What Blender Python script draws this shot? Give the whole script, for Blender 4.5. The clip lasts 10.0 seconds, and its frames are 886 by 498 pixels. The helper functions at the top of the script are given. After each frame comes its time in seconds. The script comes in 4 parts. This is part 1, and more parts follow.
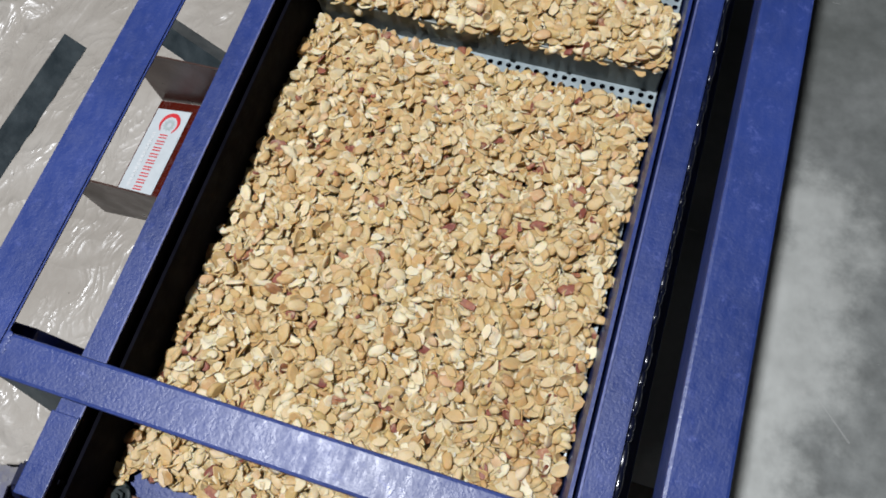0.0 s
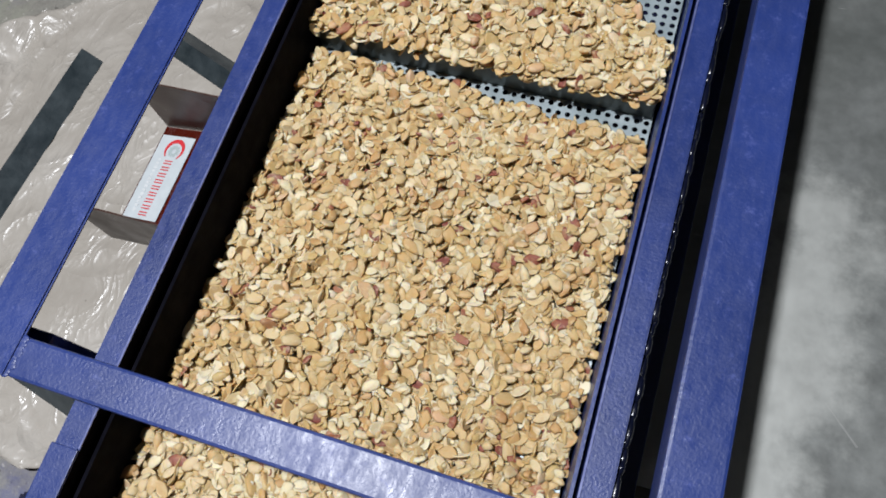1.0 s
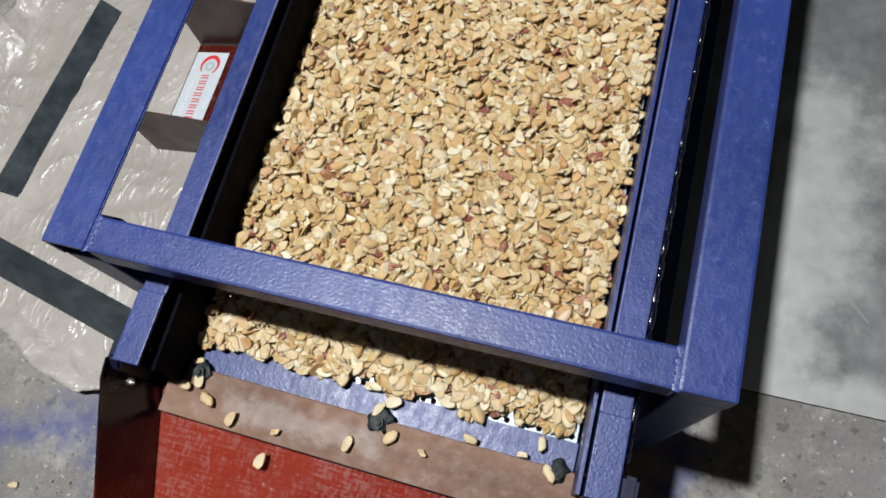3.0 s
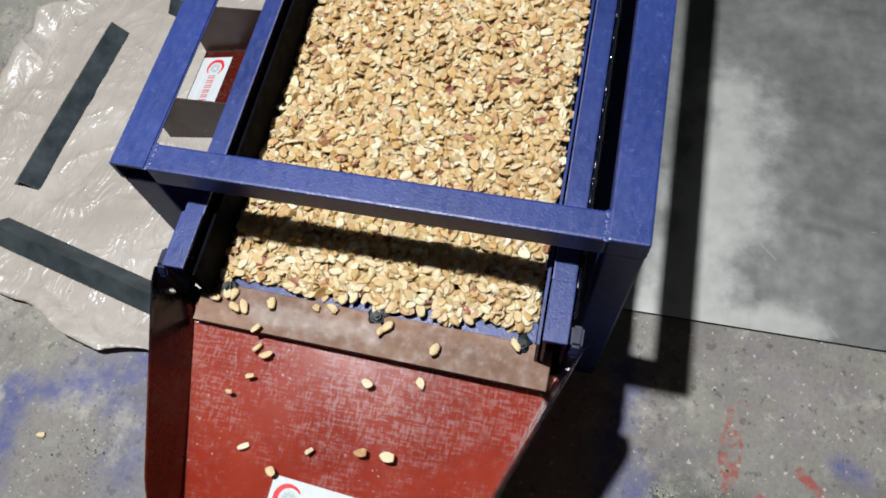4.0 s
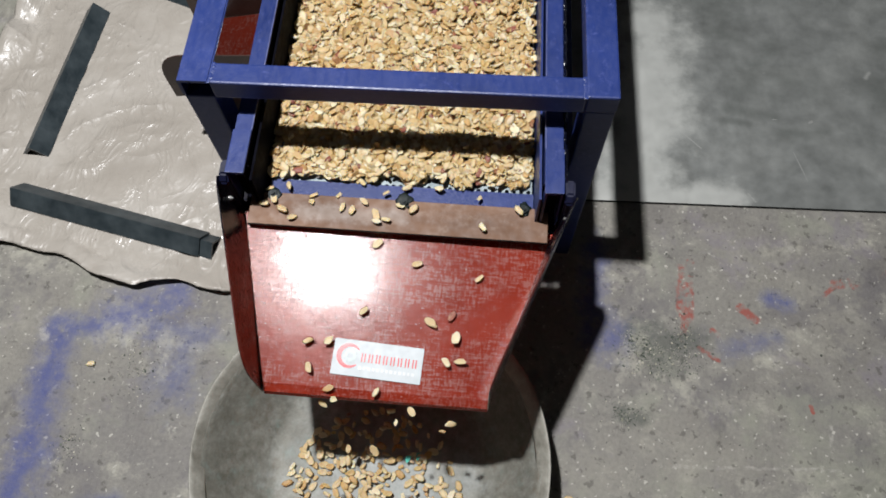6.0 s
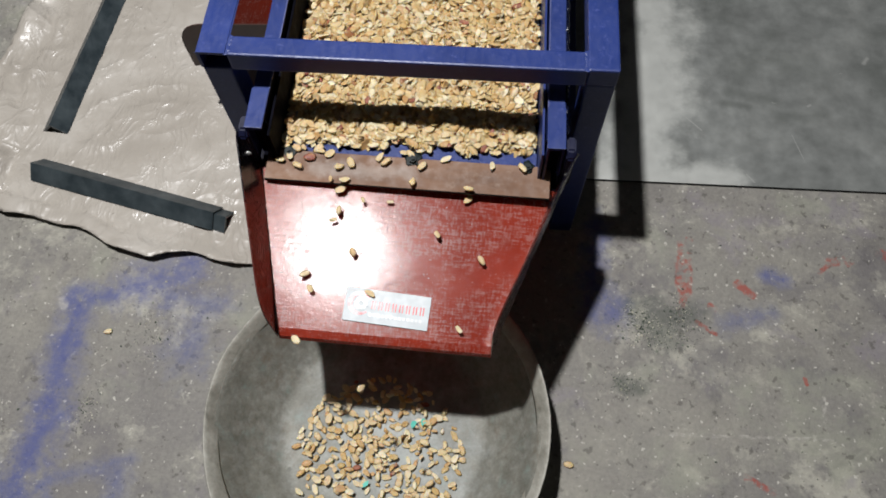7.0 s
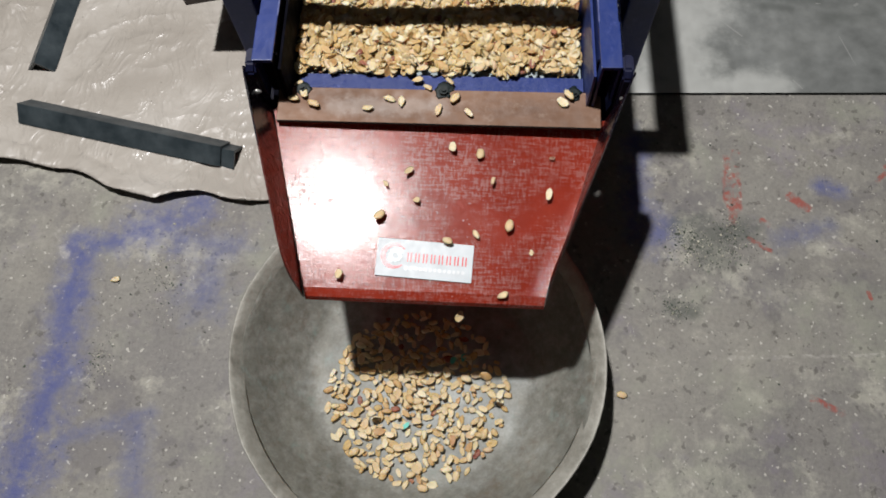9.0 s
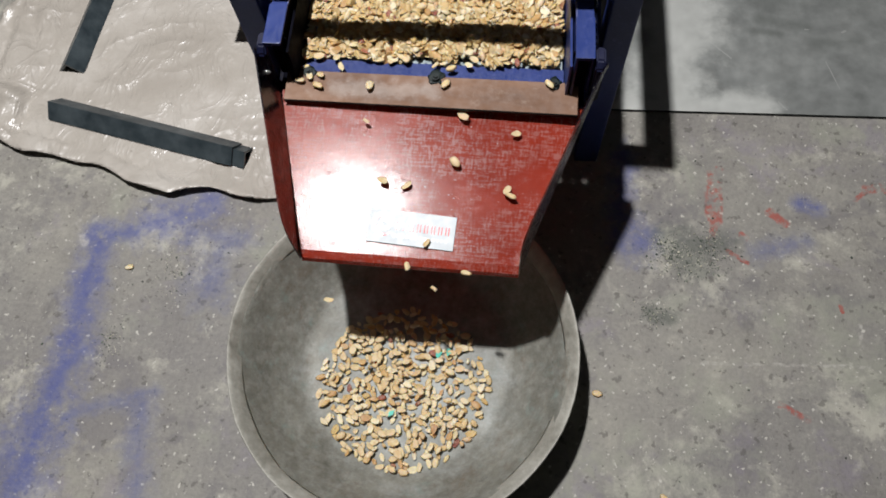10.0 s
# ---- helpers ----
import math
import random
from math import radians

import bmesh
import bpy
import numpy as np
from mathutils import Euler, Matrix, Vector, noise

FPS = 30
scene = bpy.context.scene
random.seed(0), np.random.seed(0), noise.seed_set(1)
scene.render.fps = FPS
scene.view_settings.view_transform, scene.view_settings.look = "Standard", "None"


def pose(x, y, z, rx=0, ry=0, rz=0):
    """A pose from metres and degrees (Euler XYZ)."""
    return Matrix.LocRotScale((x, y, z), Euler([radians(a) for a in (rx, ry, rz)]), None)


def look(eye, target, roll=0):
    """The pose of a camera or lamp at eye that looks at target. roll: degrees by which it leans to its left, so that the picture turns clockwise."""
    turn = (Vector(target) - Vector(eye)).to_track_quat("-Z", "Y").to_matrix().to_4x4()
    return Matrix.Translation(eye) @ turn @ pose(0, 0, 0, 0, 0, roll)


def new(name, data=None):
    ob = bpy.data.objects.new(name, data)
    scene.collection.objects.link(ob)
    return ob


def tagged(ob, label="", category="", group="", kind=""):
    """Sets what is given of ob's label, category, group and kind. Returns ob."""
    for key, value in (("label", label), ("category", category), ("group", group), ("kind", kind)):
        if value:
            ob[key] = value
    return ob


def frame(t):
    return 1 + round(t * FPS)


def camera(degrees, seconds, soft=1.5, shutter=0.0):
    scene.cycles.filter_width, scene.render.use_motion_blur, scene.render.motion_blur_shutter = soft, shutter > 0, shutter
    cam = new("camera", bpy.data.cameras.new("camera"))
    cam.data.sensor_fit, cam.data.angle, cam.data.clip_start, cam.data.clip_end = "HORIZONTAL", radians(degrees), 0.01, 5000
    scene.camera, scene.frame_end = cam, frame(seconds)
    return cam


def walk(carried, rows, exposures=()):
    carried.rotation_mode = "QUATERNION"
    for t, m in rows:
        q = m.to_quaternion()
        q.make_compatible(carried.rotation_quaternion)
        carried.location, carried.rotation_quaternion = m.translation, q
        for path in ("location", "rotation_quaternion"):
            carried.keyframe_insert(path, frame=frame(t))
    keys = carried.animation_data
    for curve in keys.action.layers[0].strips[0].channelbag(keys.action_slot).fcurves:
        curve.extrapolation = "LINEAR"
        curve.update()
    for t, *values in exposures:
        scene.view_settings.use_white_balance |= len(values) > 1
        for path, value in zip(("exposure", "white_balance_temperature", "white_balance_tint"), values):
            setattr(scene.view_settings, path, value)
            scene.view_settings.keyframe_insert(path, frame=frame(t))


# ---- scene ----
cam = camera(63.37, 10.0, soft=1.8)
PATH = [
    (0, (0.1318, 0.0110, 0.9095), (-0.0325, 0.3341, -0.0225), -10.06),
    (0.5, (0.1395, 0.0177, 0.9227), (-0.0445, 0.3441, -0.0044), -12.99),
    (1, (0.1451, 0.0081, 0.9198), (-0.0431, 0.3350, -0.0063), -13.17),
    (1.5, (0.1495, -0.0010, 0.9164), (-0.0447, 0.3164, -0.0118), -13.63),
    (2, (0.1523, -0.0114, 0.9224), (-0.0485, 0.3029, -0.0054), -14.40),
    (2.5, (0.1615, -0.0321, 0.9200), (-0.0508, 0.2644, -0.0111), -16.28),
    (3, (0.1450, -0.0977, 0.9308), (-0.0392, 0.2059, -0.0040), -17.52),
    (3.2, (0.1303, -0.1520, 0.9517), (-0.0486, 0.1743, 0.0235), -16.80),
    (4.3, (0.1979, -0.3314, 1.0588), (0.0525, 0.0784, 0.1583), -8.51),
    (4.5, (0.2011, -0.3654, 1.0826), (0.0501, 0.0508, 0.1860), -8.97),
    (5, (0.1326, -0.4568, 1.0978), (0.0525, -0.0339, 0.1952), -5.98),
    (5.5, (0.0917, -0.5078, 1.1197), (0.0523, -0.0804, 0.2165), -2.65),
    (5.7, (0.0946, -0.5139, 1.1220), (0.0558, -0.0956, 0.2145), -2.35),
    (6.8, (0.1127, -0.5620, 1.1558), (0.0624, -0.1447, 0.2484), -2.97),
    (7, (0.1054, -0.5749, 1.1469), (0.0553, -0.1588, 0.2390), -2.83),
    (7.5, (0.0977, -0.5816, 1.1382), (0.0429, -0.1873, 0.2208), -3.80),
    (8, (0.0868, -0.5729, 1.1139), (0.0396, -0.1929, 0.1901), -4.12),
    (8.5, (0.0684, -0.5691, 1.0979), (0.0196, -0.1904, 0.1736), -4.83),
    (9, (0.0423, -0.5965, 1.0426), (0.0042, -0.2257, 0.1147), -4.62),
    (9.5, (0.0643, -0.6257, 1.0600), (0.0163, -0.2395, 0.1388), -4.30),
    (10, (0.0956, -0.6388, 1.0935), (0.0254, -0.2508, 0.1745), -6.54),
]
EXPOSURE = [(0, -0.10, 6100, 10), (2, -0.07, 6100, 10), (3, 0.0, 6200, 10), (4.5, 0.27, 6250, 10), (5, 0.22, 6250, 10), (5.5, 0.13, 6300, 10),
            (7, -0.02, 6400, 10), (8.5, -0.02, 6500, 11), (10, 0.08, 6400, 11)]
walk(cam, [(t, look(eye, target, roll)) for t, eye, target, roll in PATH], EXPOSURE)

# ---- light: one bulb over the machine, a dim workshop around ----
world = bpy.data.worlds.new("workshop_dimness")
scene.world = world
world.use_nodes = True
world.node_tree.nodes["Background"].inputs[0].default_value = (0.8, 0.9, 1.0, 1)
world.node_tree.nodes["Background"].inputs[1].default_value = 0.0012
scene.view_settings.exposure = 0.0
bulb = new("ceiling_bulb", bpy.data.lights.new("ceiling_bulb", "POINT"))
bulb.data.energy = 372
bulb.data.shadow_soft_size = 0.045
bulb.data.color = (0.985, 0.97, 0.955)
bulb.location = (-0.445, 0.05, 2.72)


# ---- node helpers ----
class Mat:
    """A small builder for procedural materials in metres."""

    def __init__(self, name, rough=0.5, metal=0.0):
        self.m = bpy.data.materials.new(name)
        self.m.use_nodes = True
        self.t = self.m.node_tree
        self.b = self.t.nodes["Principled BSDF"]
        self.b.inputs["Roughness"].default_value = rough
        self.b.inputs["Metallic"].default_value = metal
        self.geo = self.t.nodes.new("ShaderNodeNewGeometry")
        self.tc = self.t.nodes.new("ShaderNodeTexCoord")
        self.vec = self.tc.outputs["Object"]

    def put(self, sock, v):
        if hasattr(v, "is_linked"):
            self.t.links.new(v, sock)
        else:
            sock.default_value = v
        return sock

    def noise(self, scale, detail=4, rough=0.55, stretch=(1, 1, 1), seed=0.0, distort=0.0):
        mp = self.t.nodes.new("ShaderNodeMapping")
        mp.inputs["Scale"].default_value = stretch
        mp.inputs["Location"].default_value = (seed, seed * 1.7, seed * 0.3)
        self.t.links.new(self.vec, mp.inputs["Vector"])
        n = self.t.nodes.new("ShaderNodeTexNoise")
        self.t.links.new(mp.outputs[0], n.inputs["Vector"])
        n.inputs["Scale"].default_value = scale
        n.inputs["Detail"].default_value = detail
        n.inputs["Roughness"].default_value = rough
        n.inputs["Distortion"].default_value = distort
        return n.outputs["Fac"]

    def ramp(self, fac, stops):
        r = self.t.nodes.new("ShaderNodeValToRGB")
        self.t.links.new(fac, r.inputs[0])
        el = r.color_ramp.elements
        while len(el) < len(stops):
            el.new(0.5)
        for e, (p, c) in zip(el, stops):
            e.position = p
            e.color = (*c, 1) if len(c) == 3 else c
        return r.outputs[0]

    def mask(self, fac, lo, hi):
        n = self.t.nodes.new("ShaderNodeMapRange")
        n.interpolation_type = "SMOOTHSTEP"
        self.t.links.new(fac, n.inputs[0])
        n.inputs[1].default_value, n.inputs[2].default_value = lo, hi
        return n.outputs[0]

    def ridge(self, fac, sharp=4.0):
        """Thin crests where a noise passes its middle value."""
        d = self.math("ABSOLUTE", self.math("SUBTRACT", fac, 0.5))
        return self.math("POWER", self.math("MAXIMUM", self.math("SUBTRACT", 1.0, self.math("MULTIPLY", d, sharp)), 0.0), 2.0)

    def gloss(self, level):
        self.b.inputs["Specular IOR Level"].default_value = level
        return self

    def math(self, op, a, b=0.0, c=0.0):
        n = self.t.nodes.new("ShaderNodeMath")
        n.operation = op
        for i, v in enumerate((a, b, c)):
            self.put(n.inputs[i], v)
        return n.outputs[0]

    def mix(self, fac, a, b, mode="MIX"):
        n = self.t.nodes.new("ShaderNodeMix")
        n.data_type, n.blend_type = "RGBA", mode
        self.put(n.inputs[0], fac)
        for i, v in ((6, a), (7, b)):
            self.put(n.inputs[i], (*v, 1) if isinstance(v, tuple) and len(v) == 3 else v)
        return n.outputs[2]

    def color(self, v):
        self.put(self.b.inputs["Base Color"], (*v, 1) if isinstance(v, tuple) and len(v) == 3 else v)
        return self

    def rough(self, v):
        self.put(self.b.inputs["Roughness"], v)
        return self

    def bump(self, height, strength=0.3, dist=0.002):
        n = self.t.nodes.new("ShaderNodeBump")
        n.inputs["Strength"].default_value = strength
        n.inputs["Distance"].default_value = dist
        self.t.links.new(height, n.inputs["Height"])
        old = self.b.inputs["Normal"].links
        if old:
            self.t.links.new(old[0].from_socket, n.inputs["Normal"])
        self.t.links.new(n.outputs[0], self.b.inputs["Normal"])
        return self

    def stroke(self, a, b, width, wobble, soft=0.35):
        """A mask round the line from a to b on the ground, with a ragged edge."""
        sep = self.t.nodes.new("ShaderNodeSeparateXYZ")
        self.t.links.new(self.tc.outputs["Object"], sep.inputs[0])
        dx, dy = b[0] - a[0], b[1] - a[1]
        ll = dx * dx + dy * dy or 1e-6
        px = self.math("SUBTRACT", sep.outputs[0], a[0])
        py = self.math("SUBTRACT", sep.outputs[1], a[1])
        s = self.math("ADD", self.math("MULTIPLY", px, dx / ll), self.math("MULTIPLY", py, dy / ll))
        s = self.math("MINIMUM", self.math("MAXIMUM", s, 0.0), 1.0)
        qx = self.math("SUBTRACT", px, self.math("MULTIPLY", s, dx))
        qy = self.math("SUBTRACT", py, self.math("MULTIPLY", s, dy))
        d = self.math("SQRT", self.math("ADD", self.math("MULTIPLY", qx, qx), self.math("MULTIPLY", qy, qy)))
        d = self.math("ADD", d, self.math("MULTIPLY", self.math("SUBTRACT", wobble, 0.5), width * 2.2))
        return self.mask(d, width, width * soft)


def island(m):
    return m.geo.outputs["Random Per Island"]


# ---- materials ----
def make_concrete():
    m = Mat("concrete", 0.75)
    big = m.noise(3.2, 6, 0.62, seed=3.1)
    mid = m.noise(13, 8, 0.7, seed=7.7, distort=0.5)
    fine = m.noise(150, 5, 0.7)
    base = m.ramp(mid, [(0.34, (0.105, 0.096, 0.085)), (0.46, (0.168, 0.156, 0.138)), (0.56, (0.205, 0.195, 0.170)), (0.68, (0.345, 0.325, 0.275))])
    base = m.mix(0.45, base, m.ramp(big, [(0.36, (0.115, 0.108, 0.112)), (0.5, (0.185, 0.176, 0.158)), (0.62, (0.265, 0.250, 0.210))]))
    base = m.mix(0.30, base, m.ramp(fine, [(0.3, (0.09, 0.085, 0.078)), (0.6, (0.25, 0.235, 0.21))]))
    smear = m.mask(m.noise(7, 5, 0.7, seed=51, distort=0.2), 0.53, 0.64)
    base = m.mix(m.math("MULTIPLY", smear, 0.5), base, (0.10, 0.092, 0.10))
    dusty = m.mask(m.noise(9, 6, 0.75, seed=64, distort=0.15), 0.52, 0.68)
    base = m.mix(m.math("MULTIPLY", dusty, 0.72), base, (0.37, 0.355, 0.295))
    moss = m.mask(m.noise(5, 6, 0.7, seed=83, distort=0.2), 0.52, 0.66)
    base = m.mix(m.math("MULTIPLY", moss, 0.50), base, (0.245, 0.25, 0.195))
    violet = m.mask(m.noise(6, 6, 0.75, seed=91, distort=0.2), 0.55, 0.68)
    base = m.mix(m.math("MULTIPLY", violet, 0.45), base, (0.175, 0.152, 0.185))
    wear = m.mask(m.noise(26, 6, 0.75, seed=97, stretch=(1, 0.5, 1)), 0.60, 0.70)
    base = m.mix(m.math("MULTIPLY", wear, 0.28), base, (0.085, 0.080, 0.070))
    pits = m.mask(m.noise(60, 3, 0.6, seed=21), 0.61, 0.66)
    base = m.mix(m.math("MULTIPLY", pits, 0.5), base, (0.045, 0.04, 0.034))
    chips = m.mask(m.noise(38, 5, 0.75, seed=57), 0.63, 0.67)
    base = m.mix(m.math("MULTIPLY", chips, 0.45), base, (0.36, 0.35, 0.30))
    pale = m.mask(m.noise(110, 2, 0.5, seed=33), 0.665, 0.705)
    base = m.mix(m.math("MULTIPLY", pale, 0.8), base, (0.45, 0.43, 0.38))
    ragged = m.noise(20, 6, 0.72, seed=5)
    wisp = m.mask(m.noise(30, 7, 0.78, seed=9), 0.22, 0.55)
    blue = None
    for a, b, w in BLUE_STROKES:
        s = m.stroke(a, b, w * 2.0, ragged, -0.25)
        blue = s if blue is None else m.math("MAXIMUM", blue, s)
    base = m.mix(m.math("MULTIPLY", m.math("MULTIPLY", blue, wisp), 0.88), base, (0.055, 0.068, 0.20))
    faint = None
    for a, b, w in FAINT_STROKES:
        s = m.stroke(a, b, w * 1.5, ragged, -0.4)
        faint = s if faint is None else m.math("MAXIMUM", faint, s)
    base = m.mix(m.math("MULTIPLY", m.math("MULTIPLY", faint, wisp), 0.68), base, (0.065, 0.078, 0.19))
    red = None
    for a, b, w in RED_STROKES:
        s = m.stroke(a, b, w, ragged, 0.6)
        red = s if red is None else m.math("MAXIMUM", red, s)
    thin = m.mask(m.noise(48, 6, 0.75, seed=71), 0.42, 0.60)
    base = m.mix(m.math("MULTIPLY", m.math("MULTIPLY", red, thin), 0.8), base, (0.26, 0.045, 0.03))
    grime = None
    for a, b, w in DARK_STROKES:
        s = m.stroke(a, b, w, ragged, 0.1)
        grime = s if grime is None else m.math("MAXIMUM", grime, s)
    base = m.mix(m.math("MULTIPLY", m.math("MULTIPLY", grime, wisp), 0.6), base, (0.045, 0.055, 0.045))
    chalk = None
    for a, b, w in CHALK_STROKES:
        s = m.stroke(a, b, w, ragged, 0.4)
        chalk = s if chalk is None else m.math("MAXIMUM", chalk, s)
    base = m.mix(m.math("MULTIPLY", m.math("MULTIPLY", chalk, thin), 0.5), base, (0.42, 0.40, 0.36))
    m.color(m.mix(1.0, base, (1.09, 1.10, 1.11), "MULTIPLY"))
    m.rough(m.ramp(mid, [(0.3, (0.55,) * 3), (0.7, (0.85,) * 3)]))
    m.bump(fine, 0.5, 0.002).bump(mid, 0.45, 0.005)
    return m.m


BLUE_STROKES = [((-0.575, -0.19), (-0.576, -0.296), 0.030), ((-0.576, -0.296), (-0.569, -0.389), 0.026), ((-0.569, -0.389), (-0.59, -0.505), 0.030), ((-0.59, -0.505), (-0.60, -0.75), 0.040),
                ((-0.577, -0.185), (-0.515, -0.176), 0.016), ((-0.486, -0.158), (-0.405, -0.105), 0.034),
                ((0.30, -0.10), (0.33, -0.15), 0.028), ((0.31, 0.02), (0.30, -0.14), 0.02), ((0.60, -0.06), (0.63, -0.07), 0.012)]
FAINT_STROKES = [((-0.44, -0.455), (-0.41, -0.60), 0.026), ((-0.55, -0.49), (-0.42, -0.44), 0.016), ((-0.42, -0.17), (-0.33, -0.18), 0.030), ((-0.365, -0.20), (-0.37, -0.27), 0.045), ((0.52, -0.16), (0.60, -0.13), 0.02)]
RED_STROKES = [((0.462, -0.018), (0.455, -0.10), 0.016), ((0.472, -0.005), (0.466, -0.02), 0.009), ((0.455, -0.10), (0.45, -0.14), 0.008),
               ((0.548, -0.082), (0.572, -0.10), 0.010), ((0.71, -0.03), (0.74, -0.028), 0.011), ((0.69, -0.05), (0.715, -0.03), 0.005),
               ((0.50, -0.125), (0.505, -0.13), 0.007), ((0.80, -0.01), (0.83, -0.03), 0.012), ((0.64, -0.24), (0.642, -0.25), 0.004),
               ((0.475, -0.155), (0.505, -0.175), 0.005), ((0.53, -0.40), (0.57, -0.42), 0.006), ((-0.77, 0.53), (-0.80, 0.56), 0.012)]
DARK_STROKES = [((0.39, -0.14), (0.42, -0.19), 0.045), ((0.42, -0.15), (0.48, -0.14), 0.030), ((0.35, -0.27), (0.38, -0.28), 0.02)]
CHALK_STROKES = [((0.40, -0.345), (0.67, -0.335), 0.004), ((0.66, -0.33), (0.665, -0.27), 0.004), ((-0.62, -0.16), (-0.60, -0.20), 0.010)]


def make_blue_paint(name, tint=1.0):
    m = Mat(name, 0.3).gloss(0.45)
    streak = m.noise(170, 4, 0.65, stretch=(1, 0.4, 1))
    fine = m.noise(420, 3, 0.6)
    big = m.noise(9, 4, 0.6, seed=4)
    c = m.ramp(big, [(0.3, (0.014 * tint, 0.028 * tint, 0.125 * tint)), (0.7, (0.024 * tint, 0.044 * tint, 0.185 * tint))])
    c = m.mix(m.math("MULTIPLY", m.mask(m.noise(90, 6, 0.8, seed=8), 0.54, 0.72), 0.42), c, (0.10, 0.125, 0.36))
    chips = m.mask(m.noise(130, 3, 0.6, seed=15), 0.76, 0.79)
    c = m.mix(m.math("MULTIPLY", chips, 0.7), c, (0.40, 0.44, 0.55))
    m.color(c)
    m.rough(m.ramp(streak, [(0.3, (0.28,) * 3), (0.7, (0.50,) * 3)]))
    m.bump(fine, 0.36, 0.0008).bump(streak, 0.035, 0.0012).bump(m.noise(230, 3, 0.6, seed=6), 0.16, 0.0006)
    return m.m


def make_red_paint(name="red_paint", tone=1.0, blackened=()):
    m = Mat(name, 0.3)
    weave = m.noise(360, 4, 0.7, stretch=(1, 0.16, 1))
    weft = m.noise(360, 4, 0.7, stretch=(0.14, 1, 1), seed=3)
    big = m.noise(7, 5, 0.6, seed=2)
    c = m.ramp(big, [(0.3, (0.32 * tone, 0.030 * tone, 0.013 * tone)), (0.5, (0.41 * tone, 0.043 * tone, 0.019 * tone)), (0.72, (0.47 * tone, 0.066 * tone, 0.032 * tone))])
    cloth = m.math("ADD", m.math("MULTIPLY", weave, 0.5), m.math("MULTIPLY", weft, 0.5))
    dust = m.math("MULTIPLY", m.mask(m.noise(11, 6, 0.72, seed=6, distort=0.5), 0.38, 0.60), m.mask(cloth, 0.455, 0.555))
    c = m.mix(m.math("MULTIPLY", dust, 0.29), c, (0.47 * tone, 0.30 * tone, 0.27 * tone))
    smear = m.math("MULTIPLY", m.mask(m.noise(16, 6, 0.7, seed=23, distort=1.4), 0.60, 0.72), 0.30)
    c = m.mix(smear, c, (0.42 * tone, 0.27 * tone, 0.25 * tone))
    flecks = m.math("MULTIPLY", m.mask(m.noise(190, 3, 0.6, seed=15), 0.66, 0.73), m.mask(m.noise(9, 3, 0.6, seed=31), 0.44, 0.60))
    c = m.mix(m.math("MULTIPLY", flecks, 0.75), c, (0.62 * tone, 0.50 * tone, 0.46 * tone))
    # near-black strokes; the side plates have them at their upper front ends
    for a, b, w in blackened:
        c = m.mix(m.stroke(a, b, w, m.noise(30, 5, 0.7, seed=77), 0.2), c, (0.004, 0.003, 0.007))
    m.color(c)
    r = m.math("ADD", m.math("MULTIPLY", cloth, 0.75), m.math("MULTIPLY", big, 0.25))
    hazy = m.math("ADD", r, m.math("MULTIPLY", dust, 0.10))
    m.rough(m.ramp(hazy, [(0.36, (0.16,) * 3), (0.50, (0.20,) * 3), (0.60, (0.27,) * 3), (0.70, (0.42,) * 3)]))
    m.bump(weave, 0.10, 0.0007).bump(weft, 0.12, 0.0007).bump(m.noise(12, 4, 0.6, seed=5), 0.09, 0.006)
    return m.m


def make_simple(name, lo, hi, rough, metal=0.0, scale=30, bump=0.2, stretch=(1, 1, 1), fine=220, gloss=0.5):
    m = Mat(name, rough, metal).gloss(gloss)
    n = m.noise(scale, 5, 0.65, stretch=stretch)
    m.color(m.ramp(n, [(0.3, lo), (0.7, hi)]))
    m.rough(m.ramp(m.noise(scale * 1.7, 4, 0.6, seed=2), [(0.3, (max(rough - 0.1, 0.03),) * 3), (0.7, (min(rough + 0.12, 1),) * 3)]))
    m.bump(m.noise(fine, 3, 0.6), bump, 0.0012)
    return m.m


def make_rust():
    m = Mat("rusty_strip", 0.55)
    big = m.noise(12, 5, 0.65, stretch=(0.6, 1.4, 1))
    c = m.ramp(big, [(0.3, (0.105, 0.052, 0.028)), (0.5, (0.165, 0.085, 0.047)), (0.7, (0.23, 0.130, 0.080))])
    pale = m.mask(m.noise(60, 5, 0.7, seed=5), 0.56, 0.72)
    c = m.mix(m.math("MULTIPLY", pale, 0.35), c, (0.30, 0.22, 0.165))
    scraped = m.stroke((-0.13, -0.10), (0.0, -0.097), 0.017, m.noise(40, 6, 0.75, seed=14), 0.1)
    c = m.mix(m.math("MULTIPLY", scraped, 0.40), c, (0.38, 0.33, 0.29))
    m.color(c)
    m.rough(m.ramp(m.noise(80, 4), [(0.3, (0.48,) * 3), (0.7, (0.75,) * 3)]))
    m.bump(m.noise(260, 3), 0.25, 0.001)
    return m.m


